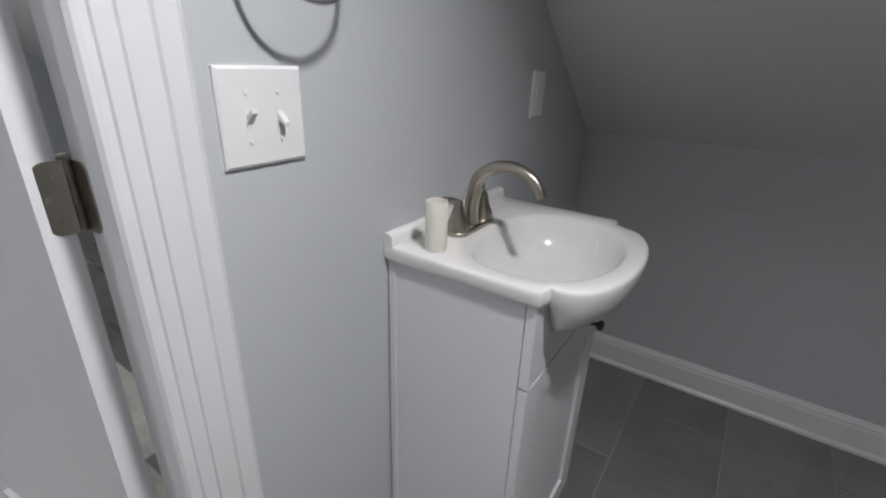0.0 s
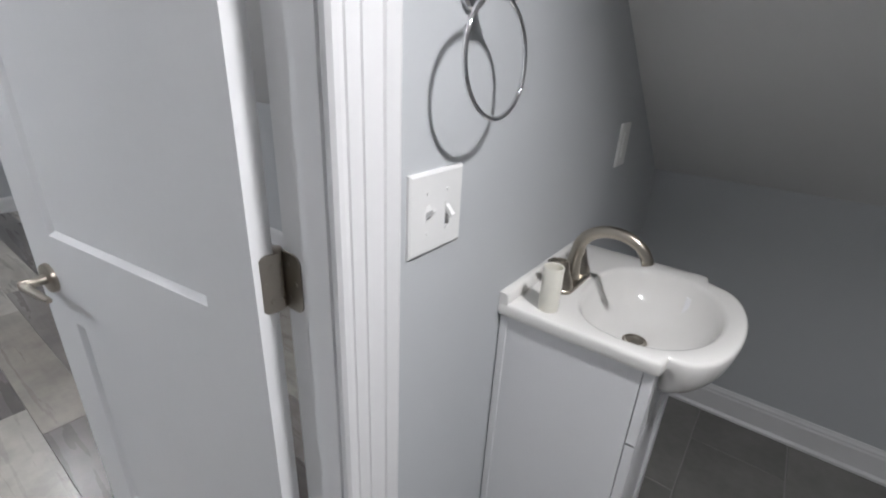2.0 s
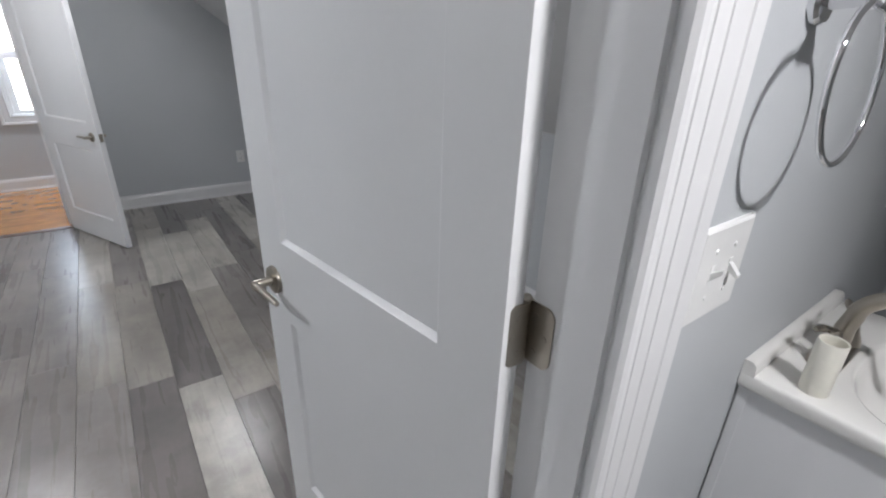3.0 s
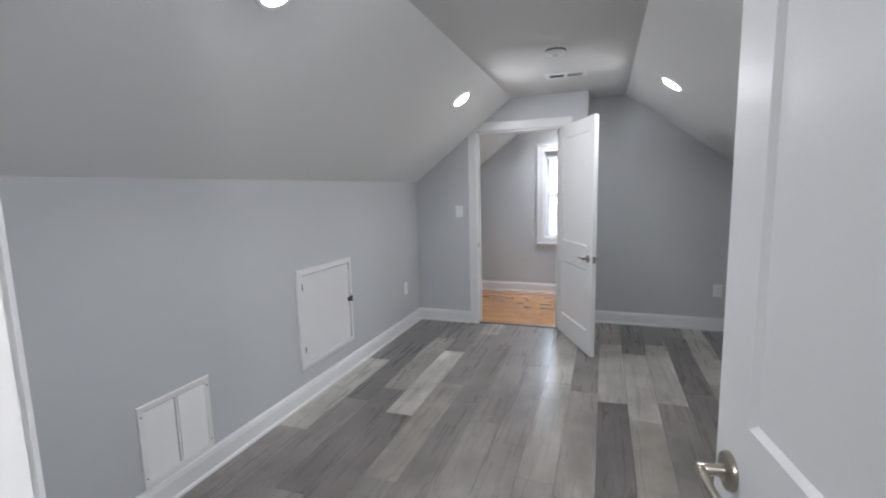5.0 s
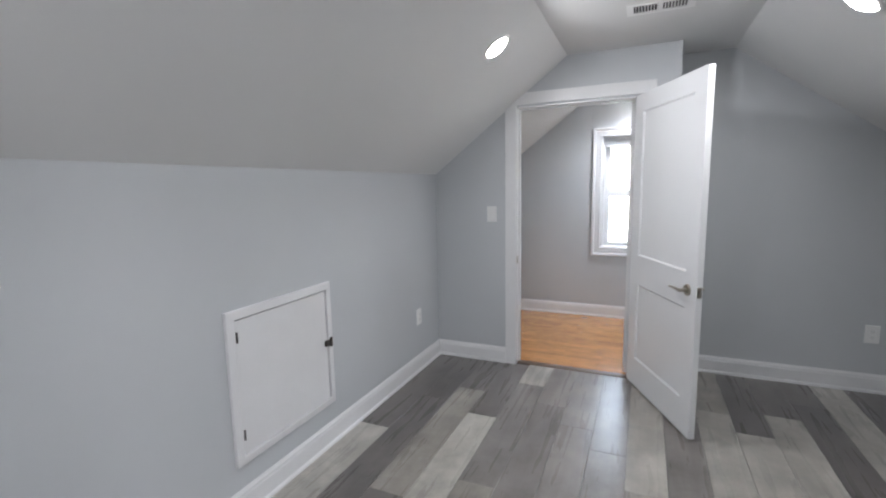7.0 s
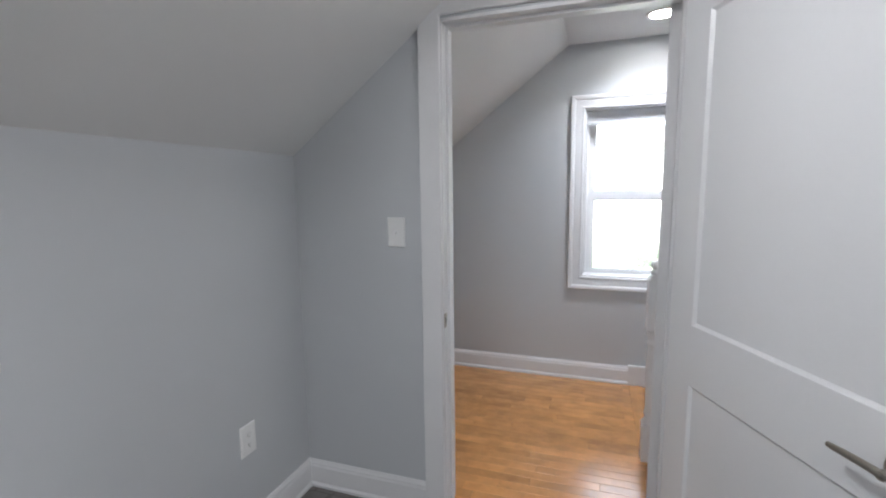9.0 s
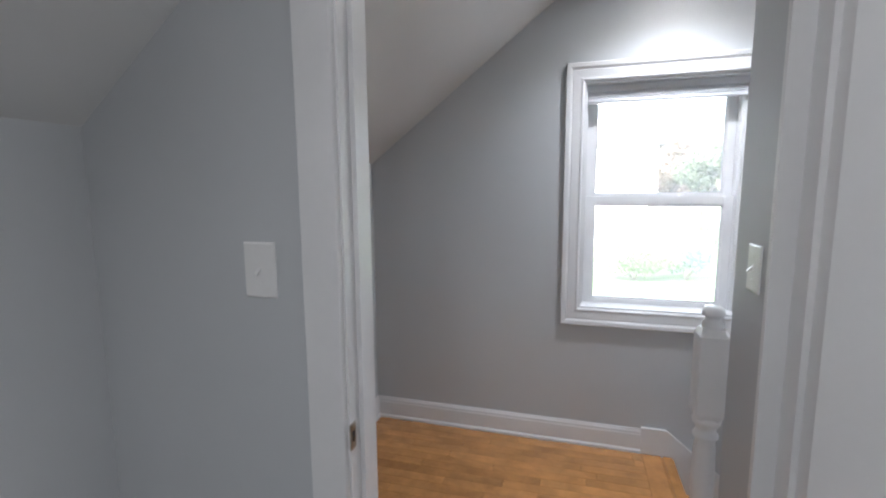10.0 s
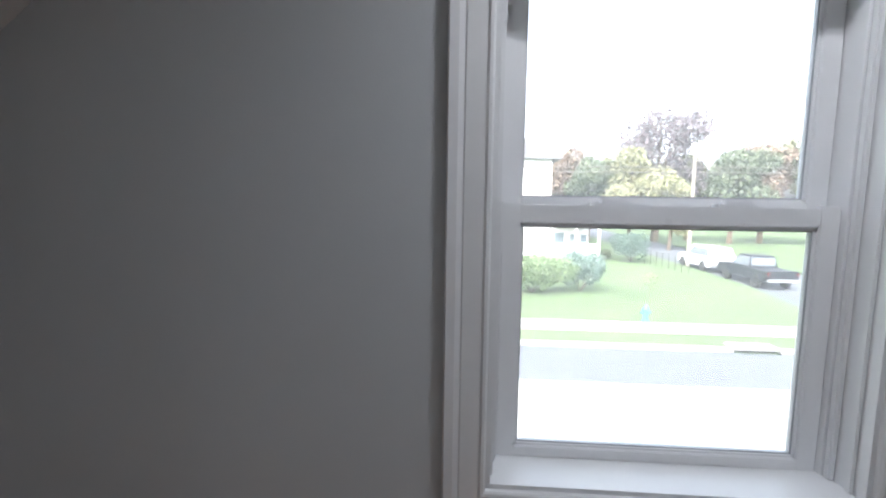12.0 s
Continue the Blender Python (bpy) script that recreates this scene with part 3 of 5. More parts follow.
# ---- wall plates ----
def wall_plate(name, m, gangs, kind_, label, category, group="", tall=0.124, up=(1, 1)):
    """A plate in local x (right) and z (up), face towards -y."""
    root = empty(name, m)
    w = 0.079 + 0.046 * (gangs - 1)
    s = Shape()
    b = 0.004
    o = [(-w / 2, 0, -tall / 2), (w / 2, 0, -tall / 2), (w / 2, 0, tall / 2), (-w / 2, 0, tall / 2)]
    mid = [(x * 0.995, -0.0042, z * 0.995) for x, _, z in o]
    i = [(x * (1 - 2 * b / w), -0.0065, z * (1 - 2 * b / tall)) for x, _, z in o]
    s.add(o + mid + i, [(0, 1, 5, 4), (1, 2, 6, 5), (2, 3, 7, 6), (3, 0, 4, 7), (4, 5, 9, 8), (5, 6, 10, 9), (6, 7, 11, 10), (7, 4, 8, 11), (8, 9, 10, 11)])
    s.make("plate", PLASTIC, root)
    for g in range(gangs):
        x = (g - (gangs - 1) / 2) * 0.046
        if kind_ == "toggle":
            Shape().box(x - 0.0052, x + 0.0052, -0.0072, -0.0064, -0.0122, 0.0122).make("slot", PLASTIC, root)
            sg = up[g]
            t = Shape().prism([(-0.006, -0.008 * sg), (-0.0075, 0.004 * sg), (-0.019, 0.0115 * sg), (-0.020, 0.007 * sg)], lambda u, v, q: (q, u, v), x - 0.0042, x + 0.0042)
            t.make("toggle", PLASTIC, root)
            for z in (-0.0302, 0.0302):
                Shape().lathe([(0, -0.0064), (0.0034, -0.0064), (0.0028, -0.0076), (0, -0.0078)], (x, 0, z), "Y", 12).make("screw", PLASTIC, root)
        elif kind_ == "outlet":
            for zc in (-0.0195, 0.0195):
                r = Shape().bevel_box(x - 0.0165, x + 0.0165, -0.0085, -0.005, zc - 0.0145, zc + 0.0145, 0.003)
                rec = r.make("receptacle", PLASTIC, root)
                q = Shape().box(x - 0.0075, x - 0.0055, -0.0088, -0.0084, zc - 0.002, zc + 0.007).box(x + 0.0055, x + 0.0075, -0.0088, -0.0084, zc - 0.001, zc + 0.006)
                q.lathe([(0, -0.0084), (0.0024, -0.0084), (0.0024, -0.0088), (0, -0.0088)], (x, 0, zc - 0.0075), "Y", 10)
                q.make("slots", SLOT, rec)
            Shape().lathe([(0, -0.0064), (0.003, -0.0064), (0.0025, -0.0074), (0, -0.0076)], (x, 0, 0), "Y", 12).make("screw", PLASTIC, root)
        else:
            Shape().bevel_box(x - 0.0168, x + 0.0168, -0.0092, -0.005, -0.0335, 0.0335, 0.0012).make("rocker", PLASTIC, root)
    return tagged(root, label, category, group)


wall_plate("light_switch", pose(BATHWALL, 0.524, 1.246, 0, 0, 90), 2, "toggle", "white two-gang toggle switch plate on the bathroom wall", "light switch", up=(1, -1))
wall_plate("wall_outlet", pose(BATHWALL, 1.410, 1.243, 0, 0, 90), 1, "rocker", "white outlet plate beside the vanity", "outlet")
wall_plate("light_switch", pose(DOORWALL, -1.481, 1.228, 0, 0, 90), 1, "toggle", "white single toggle switch plate by the bedroom door", "light switch", up=(-1,))
wall_plate("light_switch", pose(-5.503, -0.365, 1.193, 0, 0, 0), 1, "toggle", "white single toggle switch plate on the landing", "light switch", up=(-1,))
for x in (-1.214, -4.615):
    wall_plate("wall_outlet", pose(x, SOUTH, 0.437, 0, 0, 180), 1, "outlet", "white duplex outlet low on the knee wall", "outlet", "bedroom outlets")
wall_plate("wall_outlet", pose(STAIRWALL, 1.075, 0.407, 0, 0, 90), 1, "outlet", "white duplex outlet low on the grey wall", "outlet", "bedroom outlets")

# ---- bathroom vanity ----
VY0, VY1, DECK = 0.756, 1.214, 0.992
VX = BATHWALL
CX, CY = -0.129, 0.978


def outline():
    """The deck's edge, as points round the basin."""
    pts = [(VX + 0.001, VY0), (-0.066, VY0), (-0.054, VY0 + 0.004), (-0.050, VY0 + 0.016), (-0.048, VY0 + 0.032)]
    half = (VY1 - VY0) / 2 - 0.036
    for k in range(1, 24):
        a = math.pi * k / 24
        pts.append((-0.046 + 0.098 * math.sin(a) ** 0.8, CY - half * math.cos(a)))
    pts += [(-0.048, VY1 - 0.032), (-0.050, VY1 - 0.016), (-0.054, VY1 - 0.004), (-0.066, VY1), (VX + 0.001, VY1)]
    return pts


def edge_radius(ang, poly):
    d = (math.cos(ang), math.sin(ang))
    best = 9
    for (x0, y0), (x1, y1) in zip(poly, poly[1:] + poly[:1]):
        ex, ey = x1 - x0, y1 - y0
        den = d[0] * ey - d[1] * ex
        if abs(den) < 1e-9:
            continue
        t = ((x0 - CX) * ey - (y0 - CY) * ex) / den
        u = ((x0 - CX) * d[1] - (y0 - CY) * d[0]) / den
        if t > 0 and -1e-6 <= u <= 1 + 1e-6:
            best = min(best, t)
    return best


def sink_top():
    poly = outline()
    angs = sorted({round(math.atan2(y - CY, x - CX), 5) for x, y in poly} | {round(-math.pi + 2 * math.pi * k / 96, 5) for k in range(96)})
    rings = [[] for _ in range(21)]
    for a in angs:
        c, sn = math.cos(a), math.sin(a)
        rx, ry, q = (0.142, 0.182, 2.1) if c > 0 else (0.133, 0.182, 2.5)
        rb = ((abs(c) / rx) ** q + (abs(sn) / ry) ** q) ** (-1 / q)
        ro = edge_radius(a, poly)
        x1, y1 = CX + ro * c, CY + ro * sn
        bow = max(0.0, min(1.0, (x1 + 0.051) / 0.03)) ** 0.6
        prof = [(0.05, -0.108), (0.25, -0.107), (0.45, -0.103), (0.62, -0.093), (0.76, -0.076), (0.87, -0.053), (0.94, -0.027), (0.98, -0.010), (1.01, -0.003), (1.05, 0.0)]
        row = [(rb * k, z) for k, z in prof]
        lip = min(rb * 1.05, ro - 0.02)
        row = [(min(r, lip), z) for r, z in row]
        row += [((lip + ro) / 2, 0.0), (ro - 0.007, 0.0), (ro - 0.003, -0.0012), (ro - 0.0007, -0.0045), (ro, -0.009)]
        low = [(ro, -0.022), (ro - 0.002, -0.028), (ro - 0.012, -0.030), (ro - 0.02, -0.030), (ro - 0.024, -0.030), (ro - 0.026, -0.030)]
        deep = [(ro - 0.001, -0.022), (ro - 0.006, -0.045), (ro - 0.016, -0.066), (ro - 0.034, -0.088), (ro - 0.055, -0.106), (ro - 0.075, -0.118)]
        row += [(r0 * (1 - bow) + r1 * bow, z0 * (1 - bow) + z1 * bow) for (r0, z0), (r1, z1) in zip(low, deep)]
        for ring, (r, z) in zip(rings, row):
            ring.append((CX + r * c, CY + r * sn, DECK + z))
    return rings


vanity = empty("bathroom_vanity", pose(0, 0, 0))
top = soft(Shape().sweep(sink_top(), caps=False).make("sink_top", PORCELAIN, vanity, label="glossy white basin top with a bowed front"), 50)
s = Shape().prism([(VX + 0.001, DECK - 0.004), (VX + 0.022, DECK - 0.004), (VX + 0.020, DECK + 0.018), (VX + 0.014, DECK + 0.024), (VX + 0.001, DECK + 0.024)], YXZ, VY0 + 0.0005, VY1 - 0.0005)
soft(s.make("backsplash", PORCELAIN, vanity, label="low white raised back edge"), 50)
soft(Shape().lathe([(0, -0.110), (0.022, -0.1085), (0.027, -0.1045), (0.024, -0.102), (0.018, -0.104), (0.017, -0.1025), (0, -0.099)], (CX - 0.012, CY, DECK), "Z", 24).make("drain", NICKEL, vanity, label="satin nickel pop-up drain"))
CB0, CB1, CF = VY0 + 0.012, VY1 - 0.012, -0.080
for y in (CB0, CB1 - 0.016):
    Shape().box(VX + 0.002, CF, y, y + 0.016, BATH_FLOOR, DECK - 0.031).make("side_panel", CABINET, vanity)
Shape().box(VX + 0.002, VX + 0.012, CB0 + 0.016, CB1 - 0.016, BATH_FLOOR, DECK - 0.031).make("back_panel", CABINET, vanity)
Shape().box(VX + 0.012, CF, CB0 + 0.016, CB1 - 0.016, BATH_FLOOR + 0.085, BATH_FLOOR + 0.1).make("shelf", CABINET, vanity)
Shape().box(CF - 0.016, CF, CB0 + 0.016, CB1 - 0.016, DECK - 0.215, DECK - 0.18).make("front_rail", CABINET, vanity)
Shape().bevel_box(CF - 0.05, CF - 0.04, CB0 + 0.016, CB1 - 0.016, BATH_FLOOR, BATH_FLOOR + 0.085, 0.001).make("toe_kick", CABINET, vanity)
Shape().bevel_box(VX + 0.004, VX + 0.02, CB0 - 0.003, CB0 + 0.001, BATH_FLOOR, DECK - 0.033, 0.001).make("back_stile", CABINET, vanity)
notch = 0.15
Shape().prism([(CB0, DECK - 0.200), (CB1, DECK - 0.200), (CB1, DECK - 0.034), (CY + notch, DECK - 0.034), (CY + notch - 0.03, DECK - 0.09), (CY + 0.08, DECK - 0.132), (CY - 0.08, DECK - 0.132), (CY - notch + 0.03, DECK - 0.09), (CY - notch, DECK - 0.034), (CB0, DECK - 0.034)], XYZ, CF + 0.002, CF + 0.02).make("apron", CABINET, vanity)
door = empty("door", pose(0, 0, 0))
door.parent = vanity
z0, z1 = BATH_FLOOR + 0.02, DECK - 0.205
for nm, a, b, c, d in (("stile", CB0, CB0 + 0.062, z0, z1), ("stile", CB1 - 0.062, CB1, z0, z1), ("rail", CB0 + 0.062, CB1 - 0.062, z0, z0 + 0.062), ("rail", CB0 + 0.062, CB1 - 0.062, z1 - 0.062, z1)):
    Shape().box(CF + 0.002, CF + 0.02, a, b, c, d).make(nm, CABINET, door)
Shape().box(CF + 0.004, CF + 0.012, CB0 + 0.062, CB1 - 0.062, z0 + 0.062, z1 - 0.062).make("door_panel", CABINET, door)
soft(Shape().lathe([(0, 0), (0.009, 0), (0.006, 0.004), (0.005, 0.012), (0.012, 0.019), (0.0135, 0.024), (0.010, 0.029), (0, 0.031)], (CF + 0.02, CB1 - 0.05, 0.742), "X", 20).make("knob", STEEL, door, label="dark bronze round knob"))
tagged(vanity, "narrow white vanity cabinet with a bowed white basin top", "vanity")

faucet = empty("faucet", pose(0, 0, 0))
FX, FY = -0.300, 0.950
s = Shape()
ring0, ring1, ring2 = [], [], []
for k in range(36):
    a = 2 * math.pi * k / 36
    c, sn = math.cos(a), math.sin(a)
    yy = 0.051 * (1 if sn > 0 else -1) if abs(sn) > 1e-9 else 0
    ring0.append((FX + 0.026 * c, FY + yy + 0.026 * sn, DECK))
    ring1.append((FX + 0.026 * c, FY + yy + 0.026 * sn, DECK + 0.007))
    ring2.append((FX + 0.022 * c, FY + yy + 0.022 * sn, DECK + 0.011))
s.sweep([ring0, ring1, ring2])
soft(s.make("base", NICKEL, faucet))
pts, rad = [(FX, FY, DECK + 0.008), (FX, FY, DECK + 0.03), (FX + 0.001, FY, DECK + 0.06)], [0.019, 0.0165, 0.0150]
for k in range(15):
    a = math.pi * (1.0 - k / 14 * 0.86)
    pts.append((FX + 0.078 + 0.074 * math.cos(a) + 0.002, FY, DECK + 0.083 + 0.058 * math.sin(a)))
    rad.append(0.0145 - 0.003 * k / 14)
pts.append((pts[-1][0] + 0.006, FY, pts[-1][2] - 0.016))
rad.append(0.0125)
soft(Shape().tube(pts, rad, 20).make("spout", NICKEL, faucet, label="arched satin nickel spout"))
for sg in (-1, 1):
    y = FY + sg * 0.051
    hd = soft(Shape().lathe([(0, 0.008), (0.0245, 0.008), (0.0225, 0.02), (0.016, 0.036), (0.0095, 0.06), (0.0085, 0.066), (0.006, 0.07), (0, 0.071)], (FX, y, DECK), "Z", 24).make("handle", NICKEL, faucet, label="cone-shaped handle with a small lever"))
    p = [(FX - 0.002, y - 0.0 * sg, DECK + 0.067), (FX - 0.012, y + sg * 0.012, DECK + 0.072), (FX - 0.018, y + sg * 0.024, DECK + 0.074), (FX - 0.022, y + sg * 0.036, DECK + 0.073)]
    soft(Shape().tube(p, [0.0065, 0.006, 0.0065, 0.005], 12).make("lever", NICKEL, hd))
tagged(faucet, "satin nickel two-handle faucet on the basin deck", "faucet")

cup = Shape().lathe([(0, 0.0), (0.0195, 0.0), (0.0205, 0.002), (0.0205, 0.094), (0.0195, 0.0955), (0.018, 0.094), (0.0175, 0.005), (0, 0.004)], (-0.285, 0.800, DECK), "Z", 32)
tagged(soft(cup.make("tumbler", CUP)), "slim cream plastic tumbler on the basin deck", "cup")

ring = empty("towel_ring", pose(0, 0, 0))
RY, RZ = 0.586, 1.541
soft(Shape().lathe([(0, 0), (0.027, 0), (0.027, 0.006), (0.024, 0.010), (0.013, 0.013), (0.011, 0.04), (0.013, 0.046), (0.013, 0.058), (0.011, 0.06), (0, 0.061)], (BATHWALL, RY, RZ), "X", 32).make("mount", CHROME, ring, label="round chrome wall mount"))
soft(Shape().tube([(BATHWALL + 0.052, RY - 0.02, RZ - 0.008), (BATHWALL + 0.052, RY + 0.02, RZ - 0.008)], 0.0075, 14).make("pivot", CHROME, ring))
n_ = 56
pts = [(BATHWALL + 0.052 + 0.010 * (1 - math.cos(2 * math.pi * k / n_)) / 2, RY - 0.012 + 0.076 * math.sin(2 * math.pi * k / n_), RZ - 0.008 - 0.076 + 0.076 * math.cos(2 * math.pi * k / n_)) for k in range(n_)]
soft(Shape().tube(pts, 0.0036, 12, True).make("hoop", CHROME, ring, label="thin chrome hoop"))
tagged(ring, "chrome towel ring hanging empty on the bathroom wall", "towel ring")

# ---- knee wall hatch, return grille ----
hatch = empty("access_hatch", pose(-3.165, SOUTH, 0.0))
HW, HZ0, HZ1 = 0.348, 0.242, 0.946
prof = [(0, 0), (0, 0.02), (0.004, 0.022), (0.036, 0.018), (0.04, 0.014), (0.04, 0)]
path = [(-HW + 0.04, HZ0 + 0.04, -1, -1), (-HW + 0.04, HZ1 - 0.04, -1, 1), (HW - 0.04, HZ1 - 0.04, 1, 1), (HW - 0.04, HZ0 + 0.04, 1, -1)]
Shape().sweep([[(u + du * o, d, v + dv * o) for o, d in prof] for u, v, du, dv in path], True).make("frame", TRIM, hatch)
hd = Shape().bevel_box(-HW + 0.046, HW - 0.043, 0.001, 0.012, HZ0 + 0.043, HZ1 - 0.046, 0.0015).make("door", TRIM, hatch)
for z in (0.375, 0.825):
    Shape().bevel_box(HW - 0.056, HW - 0.045, 0.012, 0.0165, z - 0.024, z + 0.024, 0.001).make("hinge", STEEL, hd)
la = Shape().bevel_box(-HW + 0.014, -HW + 0.036, 0.018, 0.027, 0.578, 0.632, 0.002).bevel_box(-HW + 0.034, -HW + 0.07, 0.012, 0.026, 0.588, 0.621, 0.003)
la.make("latch", STEEL, hd, label="small dark metal latch")
tagged(hatch, "white framed access hatch with a dark latch in the knee wall", "access hatch")

grille = empty("return_grille", pose(-1.85, SOUTH, 0.0))
GW, GZ0, GZ1 = 0.198, 0.133, 0.532
prof = [(0, 0), (0, 0.006), (0.004, 0.008), (0.028, 0.010), (0.032, 0.006), (0.032, 0)]
path = [(-GW + 0.032, GZ0 + 0.032, -1, -1), (-GW + 0.032, GZ1 - 0.032, -1, 1), (GW - 0.032, GZ1 - 0.032, 1, 1), (GW - 0.032, GZ0 + 0.032, 1, -1)]
Shape().sweep([[(u + du * o, d, v + dv * o) for o, d in prof] for u, v, du, dv in path], True).make("frame", PLASTIC, grille)
# Near-black sheet stands in for the shade in the duct behind the slats.
Shape().box(-GW + 0.03, GW - 0.03, 0.0005, 0.0012, GZ0 + 0.03, GZ1 - 0.03).make("duct_shade", SLOT, grille)
Shape().box(-0.006, 0.006, 0.001, 0.0075, GZ0 + 0.032, GZ1 - 0.032).make("mullion", PLASTIC, grille)
slat = Shape().prism([(0.0079, 0.0), (0.0085, 0.0), (0.0018, 0.0135), (0.0012, 0.0135)], lambda u, v, w: (w, u, v), -0.0785, 0.0785).make("slat", PLASTIC, grille)
slat_me = slat.data
k = 0
z = GZ0 + 0.033
while z < GZ1 - 0.045:
    for x in (-0.0895, 0.0895):
        if k == 0:
            o = slat
        else:
            o = new("slat", slat_me)
            o.parent = grille
        o.location = (x, 0, z)
        k += 1
    z += 0.0122
for x in (-GW + 0.016, GW - 0.016):
    for zz in (GZ0 + 0.05, GZ1 - 0.05):
        Shape().lathe([(0, 0.009), (0.004, 0.009), (0.0032, 0.0112), (0, 0.0115)], (x, 0, zz), "Y", 10).make("screw", STEEL, grille)
tagged(grille, "white slatted return air grille low on the knee wall", "vent grille")

# ---- ceiling fixtures ----
LED = glow("led_lens", (1.0, 0.97, 0.92), 14.0)


def downlight(x, y, watts, color=(0.90, 0.945, 1.0), spread=172):
    z = roof(y)
    sl = math.atan2(roof(y + 0.01) - roof(y - 0.01), 0.02)
    m = pose(x, y, z, math.degrees(sl), 0, 0)
    root = empty("recessed_light", m)
    soft(Shape().lathe([(0.066, -0.004), (0.068, -0.007), (0.083, -0.006), (0.087, -0.001), (0.087, 0.0), (0.066, 0.0)], (0, 0, 0), "Z", 40).make("trim_ring", PLASTIC, root))
    Shape().lathe([(0, -0.0042), (0.0665, -0.0042), (0.0665, -0.001), (0, -0.001)], (0, 0, 0), "Z", 40).make("lens", LED, root, label="glowing white diffuser")
    tagged(root, "round white recessed ceiling light, switched on", "ceiling light", "recessed ceiling lights")
    nrm = m.to_3x3() @ Vector((0, 0, -1))
    p = Vector((x, y, z)) + nrm * 0.012
    lamp("recessed_lamp", p, p + nrm, watts, 0.064, color, spread)


for x, y, k in ((-4.0, -1.131, 0.78), (-4.05, 0.435, 0.52), (-1.75, -1.131, 1.0), (-1.75, 0.45, 1.45)):
    downlight(x, y, LAMP_W * k)
downlight(-6.24, -0.375, LAMP_W * 1.85, (0.87, 0.93, 1.0), 130)
downlight(0.42, 0.415, LAMP_W * 4.2, (1.0, 0.98, 0.955), 172)

det = empty("smoke_detector", pose(-3.47, -0.325, CEIL_Z))
soft(Shape().lathe([(0, 0), (0.070, 0), (0.071, -0.010), (0.066, -0.014), (0.063, -0.040), (0.056, -0.050), (0.03, -0.053), (0, -0.054)], (0, 0, 0), "Z", 36).make("body", PLASTIC, det))
Shape().lathe([(0, -0.05), (0.019, -0.05), (0.018, -0.064), (0.012, -0.067), (0, -0.068)], (0.012, 0, 0), "Z", 16).make("button", PLASTIC, det)
soft(Shape().lathe([(0.063, -0.022), (0.0665, -0.022), (0.0655, -0.032), (0.062, -0.032)], (0, 0, 0), "Z", 36).make("slit", SLOT, det))
tagged(det, "round white smoke detector on the flat ceiling", "smoke detector")

vent = empty("ceiling_vent", pose(-4.28, -0.323, CEIL_Z))
s = Shape()
for a, b, c, d in ((-0.085, -0.05, -0.165, 0.165), (0.05, 0.085, -0.165, 0.165), (-0.05, 0.05, -0.165, -0.13), (-0.05, 0.05, 0.13, 0.165), (-0.05, 0.05, -0.012, 0.012)):
    s.box(a, b, c, d, -0.006, 0.0)
s.make("frame", PLASTIC, vent)
# Added dark sheet: the vent's inner shade as plain colour.
Shape().box(-0.05, 0.05, -0.13, 0.13, -0.0015, -0.0005).make("duct_shade", SLOT, vent)
for y in (-0.071, 0.071):
    for k in range(8):
        yy = y - 0.052 + k * 0.0149
        Shape().prism([(yy, -0.001), (yy + 0.001, -0.001), (yy + 0.006, -0.009), (yy + 0.005, -0.009)], lambda u, v, w: (w, u, v), -0.048, 0.048).make("slat", PLASTIC, vent)
tagged(vent, "white slatted supply vent in the flat ceiling", "vent")

# ---- landing window ----
win = empty("window_1", pose(0, 0, 0))
XS = -6.755
s = Shape()
X1, X0 = WEST + 0.001, WEST - 0.19
for a, b, c, d in ((W0, W0 + 0.014, WZ0, WZ1), (W1 - 0.014, W1, WZ0, WZ1), (W0 + 0.014, W1 - 0.014, WZ1 - 0.014, WZ1)):
    s.box(X0, X1, a, b, c, d)
s.box(X0, X1, W0 + 0.014, W1 - 0.014, WZ0, WZ0 + 0.012)
s.make("jamb_liner", TRIM, win)
s = Shape()
for a, b, c, d in ((W0 + 0.014, W0 + 0.030, WZ0 + 0.012, WZ1 - 0.014), (W1 - 0.030, W1 - 0.014, WZ0 + 0.012, WZ1 - 0.014), (W0 + 0.03, W1 - 0.03, WZ1 - 0.034, WZ1 - 0.014)):
    s.box(X0 + 0.01, XS + 0.014, a, b, c, d)
s.make("window_frame", VINYL, win)
for a, b in ((W0 + 0.014, W0 + 0.027), (W1 - 0.027, W1 - 0.014)):
    Shape().bevel_box(XS + 0.016, XS + 0.034, a, b, WZ0 + 0.012, WZ1 - 0.014, 0.003).make("stop_bead", TRIM, win)
    Shape().bevel_box(XS + 0.066, XS + 0.082, a if a < -0.4 else b - 0.007, a + 0.007 if a < -0.4 else b, WZ0 + 0.012, WZ1 - 0.014, 0.002).make("stop_bead", TRIM, win)
Y0, Y1, MEET = W0 + 0.031, W1 - 0.031, 1.361


